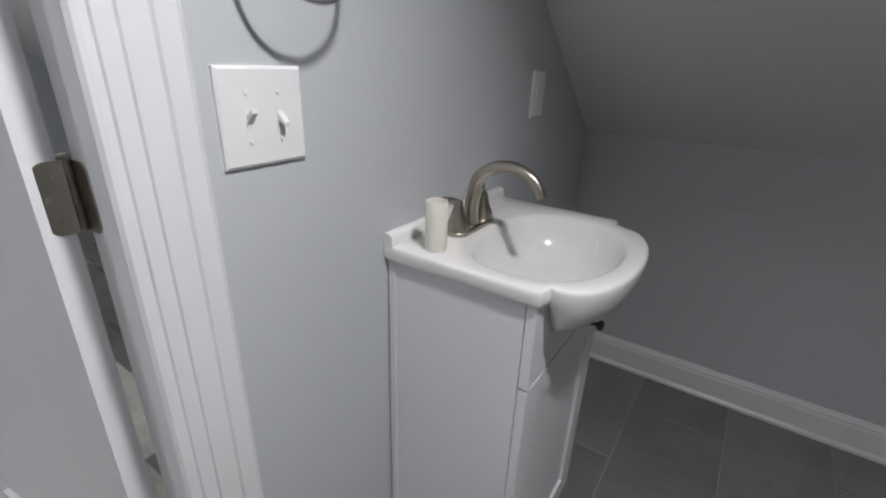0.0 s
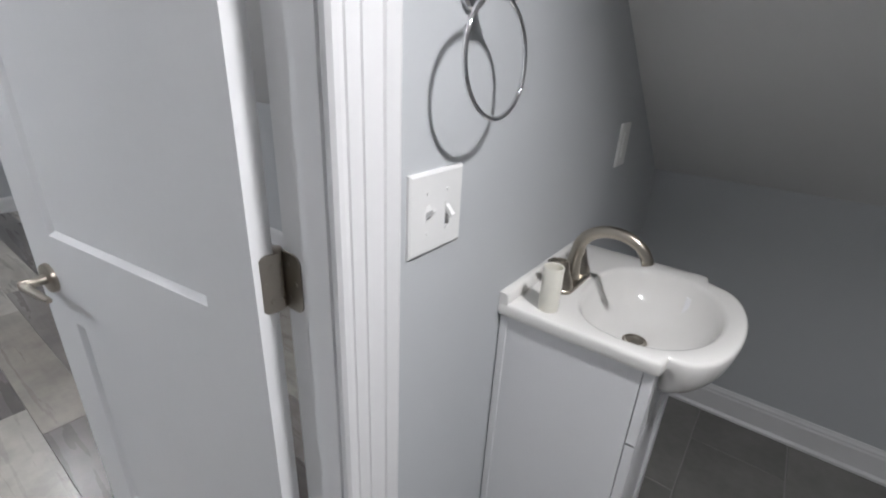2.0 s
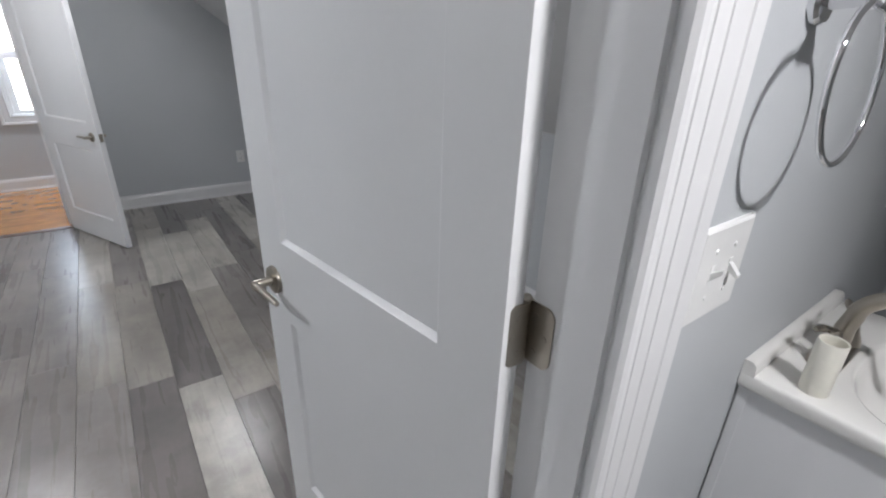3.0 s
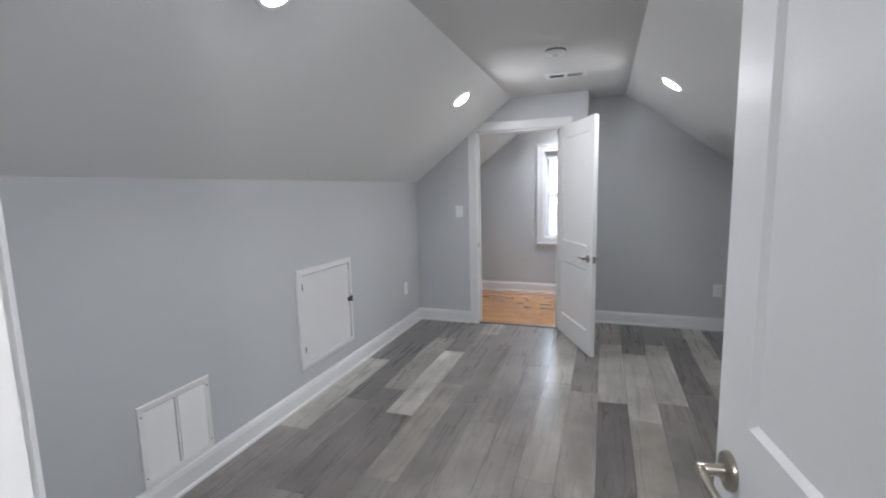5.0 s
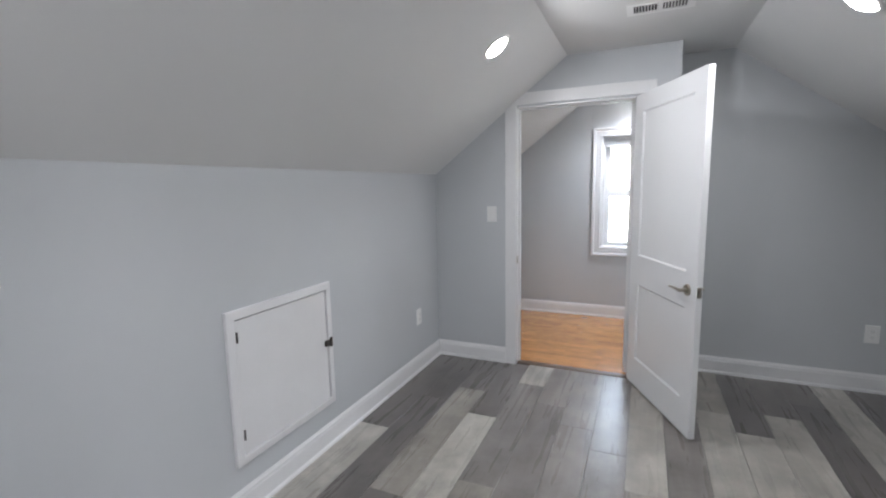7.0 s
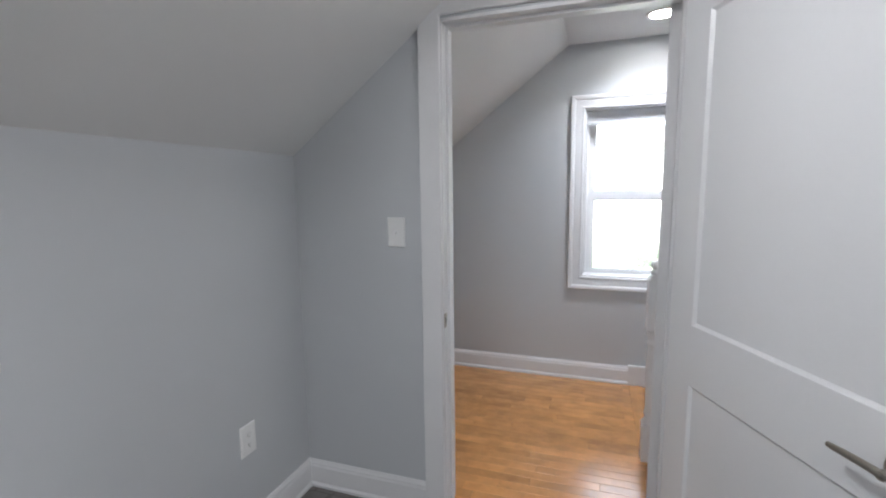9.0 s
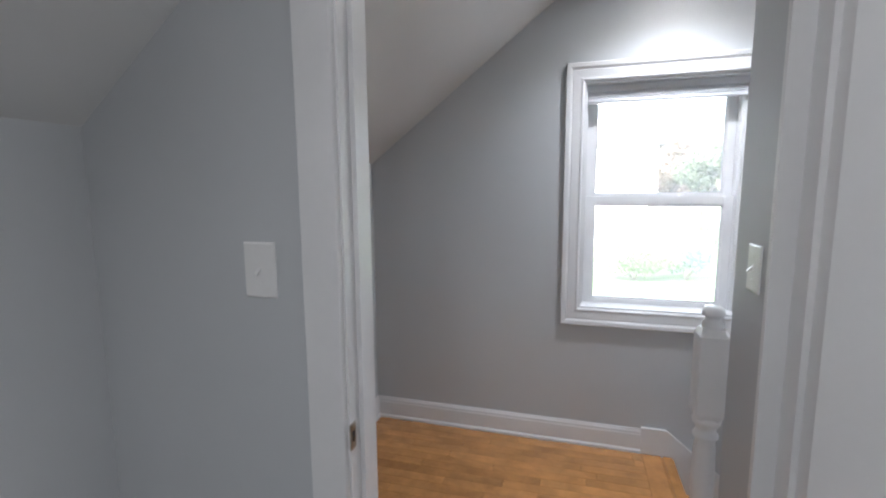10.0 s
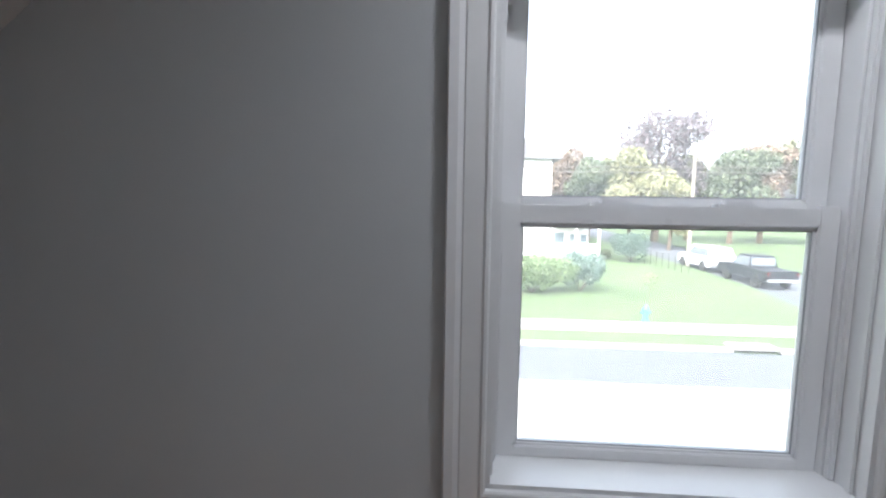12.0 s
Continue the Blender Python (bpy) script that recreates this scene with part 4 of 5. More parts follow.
def sash(name, x0, x1, z0, z1, rail_b, rail_t):
    root = empty(name)
    root.parent = win
    s = Shape()
    st = 0.041
    for a, b, c, d in ((Y0, Y0 + st, z0, z1), (Y1 - st, Y1, z0, z1), (Y0 + st, Y1 - st, z0, z0 + rail_b), (Y0 + st, Y1 - st, z1 - rail_t, z1)):
        s.bevel_box(x0, x1, a, b, c, d, 0.002)
    s.make("sash_frame", VINYL, root)
    g = 0.006
    s = Shape()
    for a, b, c, d in ((Y0 + st, Y0 + st + g, z0 + rail_b, z1 - rail_t), (Y1 - st - g, Y1 - st, z0 + rail_b, z1 - rail_t), (Y0 + st, Y1 - st, z0 + rail_b, z0 + rail_b + g), (Y0 + st, Y1 - st, z1 - rail_t - g, z1 - rail_t)):
        s.box(x0 + 0.008, x1 - 0.006, a, b, c, d)
    s.make("glazing_bead", VINYL, root)
    s = Shape()
    h = g + 0.003
    for a, b, c, d in ((Y0 + st + g, Y0 + st + h, z0 + rail_b + g, z1 - rail_t - g), (Y1 - st - h, Y1 - st - g, z0 + rail_b + g, z1 - rail_t - g), (Y0 + st + h, Y1 - st - h, z0 + rail_b + g, z0 + rail_b + h), (Y0 + st + h, Y1 - st - h, z1 - rail_t - h, z1 - rail_t - g)):
        s.box((x0 + x1) / 2 - 0.007, (x0 + x1) / 2 + 0.007, a, b, c, d)
    s.make("spacer", SPACER, root, label="grey metal glazing spacer")
    p = Shape().box((x0 + x1) / 2 - 0.002, (x0 + x1) / 2 + 0.002, Y0 + st, Y1 - st, z0 + rail_b, z1 - rail_t).make("pane", GLASS, root, label="clear window glass")
    p.visible_shadow = False
    return root


sash("sash", XS - 0.035, XS, WZ0 + 0.012, MEET, 0.025, 0.042)
sash("sash", XS - 0.078, XS - 0.042, MEET - 0.028, WZ1 - 0.034, 0.040, 0.04)
for y in (-0.524, -0.262):
    lk = Shape().bevel_box(XS - 0.04, XS - 0.006, y - 0.042, y + 0.042, MEET, MEET + 0.006, 0.002)
    lk.bevel_box(XS - 0.034, XS - 0.012, y - 0.024, y + 0.036, MEET + 0.006, MEET + 0.015, 0.003)
    lk.make("sash_lock", VINYL, win, label="white cam lock on the meeting rail")
for y in (Y0 + 0.02, Y1 - 0.02):
    Shape().bevel_box(XS - 0.02, XS - 0.004, y - 0.018, y + 0.018, MEET, MEET + 0.004, 0.001).make("tilt_latch", VINYL, win)
structure(win, "white double-hung vinyl window with two sashes, closed", "window")

blind = empty("window_shade", pose(0, 0, 0))
Shape().bevel_box(XS + 0.02, XS + 0.062, W0 + 0.018, W1 - 0.018, WZ1 - 0.05, WZ1 - 0.016, 0.004).make("headrail", SHADE, blind)
s = Shape()
for k in range(5):
    zz = WZ1 - 0.05 - k * 0.0065
    s.prism([(XS + 0.024, zz), (XS + 0.056, zz), (XS + 0.060, zz - 0.0032), (XS + 0.056, zz - 0.0064), (XS + 0.024, zz - 0.0064), (XS + 0.020, zz - 0.0032)], YXZ, W0 + 0.022, W1 - 0.022)
s.make("folded_fabric", SHADE, blind)
Shape().bevel_box(XS + 0.022, XS + 0.058, W0 + 0.02, W1 - 0.02, WZ1 - 0.102, WZ1 - 0.083, 0.003).make("bottom_rail", SHADE, blind)
tagged(blind, "pale grey cellular shade drawn fully up in the window", "window shade")

# ---- newel post and stair ----
newel = empty("newel_post", pose(-5.70, -0.399, 0.0))


def square(h, a, ch=0.0):
    return [(-a + ch, -a, h), (a - ch, -a, h), (a, -a + ch, h), (a, a - ch, h), (a - ch, a, h), (-a + ch, a, h), (-a, a - ch, h), (-a, -a + ch, h)]


A = 0.042
Shape().sweep([square(0.0, A, 0.002), square(0.19, A, 0.002), square(0.20, A - 0.006, 0.014)]).make("base_block", TRIM, newel)
soft(Shape().lathe([(0.03, 0.19), (0.038, 0.2), (0.04, 0.21), (0.033, 0.222), (0.029, 0.235), (0.036, 0.25), (0.033, 0.262), (0.030, 0.29), (0.033, 0.40), (0.034, 0.5), (0.031, 0.585), (0.028, 0.605), (0.037, 0.618), (0.037, 0.626), (0.029, 0.638), (0.030, 0.65), (0.04, 0.664), (0.042, 0.675), (0.034, 0.69)], (0, 0, 0), "Z", 32).make("turned_shaft", TRIM, newel), 50)
Shape().sweep([square(0.672, 0.030, 0.012), square(0.70, A, 0.004), square(0.95, A, 0.004), square(0.972, 0.034, 0.012)]).make("top_block", TRIM, newel)
soft(Shape().lathe([(0.03, 0.965), (0.029, 0.974), (0.0315, 0.980), (0.0315, 0.987), (0.027, 0.993), (0.022, 0.997), (0.0215, 1.003), (0.025, 1.008), (0.031, 1.012), (0.0325, 1.018), (0.0315, 1.027), (0.027, 1.036), (0.018, 1.043), (0.008, 1.046), (0, 1.0465)], (0, 0, 0), "Z", 32).make("cap", TRIM, newel, label="rounded mushroom cap"), 60)
tagged(newel, "white painted turned newel post with a rounded cap", "newel post")

s = Shape().bevel_box(WEST + 0.016, -5.652, -0.345, -0.285, -0.03, 0.002, 0.008)
structure(s.make("trim_stair_nosing", OAK), "rounded oak nosing at the head of the stair", "nosing")
stair = empty("stairs", pose(0, 0, 0))
for k in range(1, 10):
    y = -0.31 + (k - 1) * 0.235
    Shape().bevel_box(WEST + 0.018, -5.652, y - 0.012, y + 0.245, -0.19 * k - 0.028, -0.19 * k, 0.006).make("tread", OAK, stair)
    Shape().box(WEST + 0.018, -5.652, y, y + 0.012, -0.19 * k, -0.19 * (k - 1) - 0.028).make("riser", TRIM, stair)
structure(stair, "oak treads and white risers going down from the landing", "stairs")
s = Shape().prism([(-0.447, 0.0), (-0.447, 0.142), (-0.325, 0.142), (1.3, -1.17), (1.3, -1.5), (-0.30, -0.2), (-0.345, 0.0)], XYZ, WEST, WEST + 0.018)
structure(s.make("trim_stair_skirt", TRIM), "white painted skirt board running down the stair", "skirting")
s = Shape().box(WEST, -5.65, -0.31, NORTH, -2.8, -2.7)
structure(s.make("floor_stair_foot", SUBFLOOR), "dark floor at the foot of the stair", "floor")
# ---- outdoors, seen through the landing window ----
GZ = -3.22
LAWN_Z = GZ + 0.12
GRASS = mat("grass", (0.062, 0.095, 0.034), 0.9, var=0.3, scale=0.35, fine=9, bump=0.4)
ASPHALT = mat("asphalt", (0.072, 0.077, 0.087), 0.9, var=0.04, scale=0.5, fine=4, bump=0.0)
CONCRETE = mat("concrete", (0.27, 0.265, 0.25), 0.85, var=0.12, scale=0.8, fine=30, bump=0.2)
SIDING = mat("house_siding", (0.72, 0.72, 0.71), 0.6, var=0.05, scale=1.5)
ROOFING = mat("roof_shingles", (0.14, 0.14, 0.145), 0.9, var=0.2, scale=2, fine=20, bump=0.3)
CARGLASS = mat("car_glass", (0.12, 0.135, 0.15), 0.2, var=0.1, spec=0.3)
DARKGLASS = mat("house_glass", (0.22, 0.27, 0.31), 0.1, var=0.1)
BARK = mat("bark", (0.11, 0.085, 0.065), 0.9, var=0.3, scale=8, fine=40, bump=0.5)
POLEWOOD = mat("pole_wood", (0.24, 0.21, 0.18), 0.85, var=0.2, scale=6)
CARBLACK = mat("car_paint_dark", (0.014, 0.016, 0.021), 0.45, var=0.1, spec=0.35)
CARWHITE = mat("car_paint_white", (0.75, 0.75, 0.75), 0.25, var=0.03, coat=0.5)
RUBBER = mat("tyre_rubber", (0.02, 0.02, 0.02), 0.8)
RIM = mat("wheel_rim", (0.5, 0.5, 0.5), 0.35, 0.9)
REDLENS = mat("tail_lens", (0.16, 0.02, 0.015), 0.2)
HYDRANT = mat("hydrant_paint", (0.05, 0.16, 0.16), 0.4, var=0.1)


def leaf_mat(name, a, b):
    m = bpy.data.materials.new(name)
    m.use_nodes = True
    n, l = m.node_tree.nodes, m.node_tree.links
    g, cr = n.new("ShaderNodeNewGeometry"), n.new("ShaderNodeValToRGB")
    cr.color_ramp.elements[0].color, cr.color_ramp.elements[1].color = (*a, 1), (*b, 1)
    l.new(g.outputs["Random Per Island"], cr.inputs["Fac"])
    bs = n["Principled BSDF"]
    l.new(cr.outputs[0], bs.inputs["Base Color"])
    bs.inputs["Roughness"].default_value = 0.7
    return m


LEAF = {
    "green": leaf_mat("leaves_green", (0.05, 0.065, 0.04), (0.12, 0.145, 0.085)),
    "olive": leaf_mat("leaves_olive", (0.075, 0.085, 0.045), (0.18, 0.18, 0.10)),
    "yellow": leaf_mat("leaves_yellow", (0.12, 0.125, 0.065), (0.25, 0.24, 0.125)),
    "rust": leaf_mat("leaves_rust", (0.11, 0.075, 0.06), (0.22, 0.16, 0.11)),
    "plum": leaf_mat("leaves_plum", (0.08, 0.065, 0.075), (0.17, 0.14, 0.15)),
    "fresh": leaf_mat("leaves_fresh", (0.07, 0.11, 0.045), (0.17, 0.23, 0.11)),
    "blue": leaf_mat("leaves_spruce", (0.05, 0.085, 0.07), (0.11, 0.16, 0.13)),
}

structure(Shape().box(-600, -6.95, -500, 500, GZ - 0.3, GZ).make("ground", GRASS), "wide grassy ground reaching the horizon", "ground")
# One street in two colours: shaded band dark, overexposed near part pale.
structure(Shape().box(-20.0, -17.2, -200, 200, GZ, GZ + 0.012).make("road", ASPHALT), "grey asphalt street, its shaded band put into darker colour", "road")
structure(Shape().box(-17.2, -10.0, -200, 200, GZ, GZ + 0.012).make("road_near", CONCRETE), "near part of the same street, its glare put into pale colour", "road")
SIDE1 = 21.0
structure(Shape().box(-160, -20.0, 9.0, SIDE1, GZ, GZ + 0.01).make("road_side", ASPHALT), "dark asphalt side street", "road")
structure(Shape().prism([(-200, -21.5), (11.0, -21.5), (12.6, -23.0), (13.6, -26.5), (14.3, -31.0), (14.6, -36.0), (14.6, -160), (-200, -160)], lambda u, v, w: (v, u, w), GZ, LAWN_Z).make("lawn", GRASS), "bright green mown lawn across the street", "lawn")
structure(Shape().box(-160, -21.5, SIDE1, 200, GZ, LAWN_Z).make("lawn_far", GRASS), "green lawn beyond the side street", "lawn")
structure(Shape().box(-23.0, -21.6, -200, 11.6, LAWN_Z - 0.05, LAWN_Z + 0.012).make("pavement", CONCRETE), "pale concrete sidewalk", "pavement")
structure(Shape().box(-21.5, -20.25, -200, 11.0, GZ, LAWN_Z).make("verge", GRASS), "narrow grass verge by the kerb", "lawn")
structure(Shape().bevel_box(-20.25, -20.0, -200, 7.3, GZ, LAWN_Z + 0.02, 0.02).bevel_box(-20.25, -20.0, 8.7, 11.0, GZ, LAWN_Z + 0.02, 0.02).make("kerb", CONCRETE), "worn concrete kerb", "kerb")
drain = empty("storm_drain", pose(-20.15, 8.0, GZ))
Shape().bevel_box(-0.5, 0.15, -0.7, 0.7, 0.10, 0.17, 0.02).make("hood", CONCRETE, drain)
Shape().box(-0.02, 0.0, -0.62, 0.62, 0.0, 0.1).make("opening", SLOT, drain)
tagged(drain, "concrete kerb inlet with a dark opening", "storm drain")


def leaves(shape, blobs, count, size, rng):
    """Small leaf clumps scattered in blobs (x, y, z, rx, ry, rz)."""
    weights = [b[3] * b[4] * b[5] for b in blobs]
    for _ in range(count):
        b = rng.choices(blobs, weights)[0]
        d = Vector((rng.gauss(0, 1), rng.gauss(0, 1), rng.gauss(0, 1))).normalized() * (0.55 + 0.5 * rng.random() ** 0.6)
        p = Vector((b[0] + d.x * b[3], b[1] + d.y * b[4], b[2] + d.z * b[5]))
        m = Euler((rng.uniform(0, 6), rng.uniform(0, 6), rng.uniform(0, 6))).to_matrix()
        s = size * rng.uniform(0.6, 1.4)
        q = [Vector((-s, -s * 0.5, 0)), Vector((0, -s * 0.7, s * 0.2)), Vector((s, 0, 0)), Vector((0, s * 0.7, s * 0.25)), Vector((-s * 0.8, s * 0.3, 0))]
        shape.add([p + m @ v for v in q], [(0, 1, 2, 3, 4)])
    return shape


def tree(x, y, h, spread, tone, count, size, seed, label, bare=0.25):
    rng = random.Random(seed)
    root = empty("tree", pose(x, y, LAWN_Z))
    t = Shape().tube([(0, 0, -0.1), (0.05, 0.03, h * bare), (0.1, -0.05, h * 0.55), (0.05, 0.0, h * 0.85)], [h * 0.03, h * 0.022, h * 0.014, h * 0.004], 9)
    blobs = [(0, 0, h * 0.68, spread * 0.55, spread * 0.55, h * 0.27)]
    for k in range(9):
        a, r, z = rng.uniform(0, 6.28), spread * rng.uniform(0.4, 0.85), h * rng.uniform(bare + 0.12, 0.92)
        r *= 1.15 - abs(z / h - 0.55)
        e = (r * math.cos(a), r * math.sin(a), z)
        t.tube([(0.05, 0, z * 0.62), (e[0] * 0.5, e[1] * 0.5, z * 0.85), e], [h * 0.012, h * 0.007, h * 0.002], 6)
        blobs.append((*e, spread * rng.uniform(0.25, 0.42), spread * rng.uniform(0.25, 0.42), h * rng.uniform(0.07, 0.14)))
    soft(t.make("trunk", BARK, root), 60)
    leaves(Shape(), blobs, count, size, rng).make("crown", LEAF[tone], root)
    return tagged(root, label, "tree", "trees beyond the houses")


tree(-62, 20.9, 16.4, 5.6, "plum", 4800, 0.2, 1, "tall sparse tree with dull purple autumn leaves", 0.3)
for i, (x, y, h, sp, tone, lab) in enumerate((
    (-66, 10.5, 9.6, 3.6, "rust", "rust-brown autumn tree behind the house"), (-60, 12.5, 8.2, 3.2, "green", "dense green tree behind the house"),
    (-58, 16.5, 8.6, 4.0, "yellow", "broad yellow-green autumn tree"), (-52, 18.5, 6.2, 2.6, "yellow", "small bright yellow autumn tree"), (-64, 25.5, 8.6, 3.6, "olive", "olive green tree in a row"),
    (-60, 28.5, 9.4, 4.0, "green", "dark green rounded broadleaf tree"), (-62, 33.0, 10.2, 4.4, "rust", "broad rust-tinged autumn tree"), (-60, 37.5, 9.6, 4.4, "olive", "broad olive green broadleaf tree"),
    (-64, 43.0, 9.8, 4.6, "green", "broad green tree at the street's end"), (-68, 5.0, 8.4, 3.6, "olive", "olive green tree behind the roof"))):
    tree(x, y, h * 1.2, sp * 1.1, tone, 4600, 0.19, 20 + i, lab, 0.18)


def bush(x, y, w, d, h, tone, count, seed, label):
    rng = random.Random(seed)
    root = empty("bush", pose(x, y, LAWN_Z))
    s = Shape()
    for k in range(7):
        a = rng.uniform(0, 6.28)
        s.tube([(0, 0, -0.05), (0.25 * w * math.cos(a), 0.25 * d * math.sin(a), h * 0.4), (0.4 * w * math.cos(a), 0.4 * d * math.sin(a), h * 0.75)], [0.03, 0.02, 0.006], 5)
    s.make("stems", BARK, root)
    blobs = [(rng.uniform(-0.3, 0.3) * w, rng.uniform(-0.3, 0.3) * d, h * rng.uniform(0.35, 0.68), w * 0.24, d * 0.24, h * 0.3) for _ in range(16)]
    blobs = [(a, b, c, d * rng.uniform(0.6, 1.1), e * rng.uniform(0.6, 1.1), f * rng.uniform(0.6, 1.1)) for a, b, c, d, e, f in blobs]
    leaves(Shape(), blobs, count, 0.07, rng).make("foliage", LEAF[tone], root)
    return tagged(root, label, "bush")


bush(-28.4, 2.1, 2.4, 4.4, 2.05, "fresh", 5600, 3, "loose leafy shrub on the lawn")
bush(-28.9, 4.6, 2.4, 2.6, 2.1, "blue", 4200, 4, "rounded blue-green shrub on the lawn")
bush(-41.5, 11.3, 3.0, 3.0, 2.4, "blue", 4200, 5, "dark rounded evergreen bush beside the house")
bush(-42.5, 9.6, 1.2, 1.2, 0.9, "green", 500, 6, "low clipped shrub beside the house")


# the white house across the street
def house_window(parent, x, y, z, w, h):
    f = Shape()
    for a, b, c, d in ((-w / 2 - 0.1, -w / 2, -h / 2 - 0.1, h / 2 + 0.1), (w / 2, w / 2 + 0.1, -h / 2 - 0.1, h / 2 + 0.1), (-w / 2, w / 2, -h / 2 - 0.1, -h / 2), (-w / 2, w / 2, h / 2, h / 2 + 0.1), (-w / 2, w / 2, -0.03, 0.03)):
        f.box(x - 0.02, x + 0.05, y + a, y + b, z + c, z + d)
    ob = f.make("window", SIDING, parent)
    Shape().box(x, x + 0.02, y - w / 2, y + w / 2, z - h / 2, z + h / 2).make("pane", DARKGLASS, ob)


house = empty("house", pose(0, 0, 0))
HX, HY = -44.0, 5.45
Shape().box(-54, HX, -8, HY, LAWN_Z, 4.95).make("wall", SIDING, house)
Shape().prism([(-8.5, 4.9), (HY + 0.75, 4.9), (HY + 0.75, 5.12), (HY - 2.2, 6.5), (-5.0, 6.5), (-8.5, 5.12)], lambda u, v, w: (w, u, v), -54.5, HX + 0.5).make("roof", ROOFING, house)
Shape().bevel_box(-49.6, -48.8, 3.3, 4.0, 5.6, 6.9, 0.02).make("chimney", CONCRETE, house)
for y in (-3.0, 0.6, 4.2):
    house_window(house, HX, y, -2.0, 1.0, 1.6)
porch = empty("porch")
porch.parent = house
Shape().box(-43.8, -40.6, 5.0, 8.75, LAWN_Z, LAWN_Z + 0.5).make("deck", CONCRETE, porch)
Shape().box(-48, -43.9, 5.5, 8.6, LAWN_Z, 0.2).make("wing_wall", SIDING, porch)
Shape().prism([(-40.2, -0.1), (-48.2, -0.1), (-48.2, 0.1), (-43.9, 1.0), (-40.2, 0.1)], YXZ, 4.8, 8.9).make("porch_roof", ROOFING, porch)
for y in (5.1, 6.9, 8.6):
    Shape().bevel_box(-40.75, -40.6, y - 0.08, y + 0.08, LAWN_Z + 0.5, -0.1, 0.01).make("column", SIDING, porch)
for k in range(25):
    Shape().box(-40.7, -40.66, 5.1 + k * 0.146, 5.14 + k * 0.146, LAWN_Z + 0.55, LAWN_Z + 1.3).make("baluster", SIDING, porch)
Shape().bevel_box(-40.73, -40.63, 5.0, 8.75, LAWN_Z + 1.3, LAWN_Z + 1.37, 0.01).make("rail", SIDING, porch)
house_window(house, -43.88, 7.35, -1.8, 0.5, 1.2)
house_window(house, -43.88, 8.2, -1.9, 0.5, 1.3)
Shape().bevel_box(-43.9, -43.84, 5.75, 6.6, LAWN_Z + 0.5, -1.1, 0.01).make("door", DARKGLASS, house, label="dark glazed front door")
tagged(house, "white two-storey house with a porch across the street", "house")

pole = empty("utility_pole", pose(-39.9, 14.85, LAWN_Z))
soft(Shape().lathe([(0, -0.1), (0.15, -0.1), (0.12, 4.5), (0.10, 8.3), (0, 8.32)], (0, 0, 0), "Z", 14).make("post", POLEWOOD, pole))
tagged(pole, "weathered wooden utility pole by the side street", "utility pole")
for z, sag in ((3.98, 0.3), (3.62, 0.25)):
    pts = [(-39.9, -60 + k * 4.0, z + sag * (((k * 4.0 - 60) / 70) ** 2)) for k in range(36)]
    tagged(Shape().tube(pts, 0.042, 6).make("overhead_wire", STEEL), "dark overhead wire along the street", "wire", "overhead wires")

hyd = empty("fire_hydrant", pose(-23.15, 5.75, LAWN_Z))
soft(Shape().lathe([(0, -0.02), (0.16, -0.02), (0.16, 0.05), (0.11, 0.07), (0.105, 0.42), (0.14, 0.44), (0.14, 0.48), (0.11, 0.56), (0.05, 0.62), (0.03, 0.67), (0, 0.68)], (0, 0, 0), "Z", 18).make("barrel", HYDRANT, hyd))
soft(Shape().lathe([(0, -0.2), (0.055, -0.2), (0.055, 0.2), (0, 0.2)], (0, 0, 0.35), "Y", 12).make("outlet", HYDRANT, hyd))
tagged(hyd, "teal painted fire hydrant by the sidewalk", "fire hydrant")

sap = empty("sapling", pose(-26.4, 7.1, LAWN_Z))
Shape().tube([(0, 0, -0.05), (0.02, 0, 0.6), (0, 0.03, 1.3)], [0.02, 0.014, 0.006], 7).make("trunk", BARK, sap)
leaves(Shape(), [(0, 0, 1.1, 0.3, 0.35, 0.35)], 70, 0.05, random.Random(9)).make("crown", LEAF["olive"], sap)
tagged(sap, "thin young sapling on the lawn", "sapling")

fence = empty("wire_fence", pose(0, 0, 0))
a, b = Vector((-40.5, 12.0, LAWN_Z)), Vector((-35.6, 13.0, LAWN_Z))
for k in range(8):
    p = a.lerp(b, k / 7)
    Shape().tube([p + Vector((0, 0, -0.05)), p + Vector((0, 0, 1.1))], 0.025, 6).make("post", STEEL, fence)
for z in (0.35, 0.7, 1.05):
    Shape().tube([a + Vector((0, 0, z)), b + Vector((0, 0, z))], 0.008, 5).make("strand", STEEL, fence)
tagged(fence, "low wire fence along the lawn's edge", "fence")


def wheel(parent, x, y, r):
    w = Shape().lathe([(r * 0.6, -0.1), (r * 0.95, -0.11), (r, -0.07), (r, 0.07), (r * 0.95, 0.11), (r * 0.6, 0.1)], (x, y, r), "Y", 24)
    ob = soft(w.make("wheel", RUBBER, parent))
    Shape().lathe([(0, -0.085), (r * 0.6, -0.09), (r * 0.62, 0.09), (0, 0.085)], (x, y, r), "Y", 20).make("rim", RIM, ob)


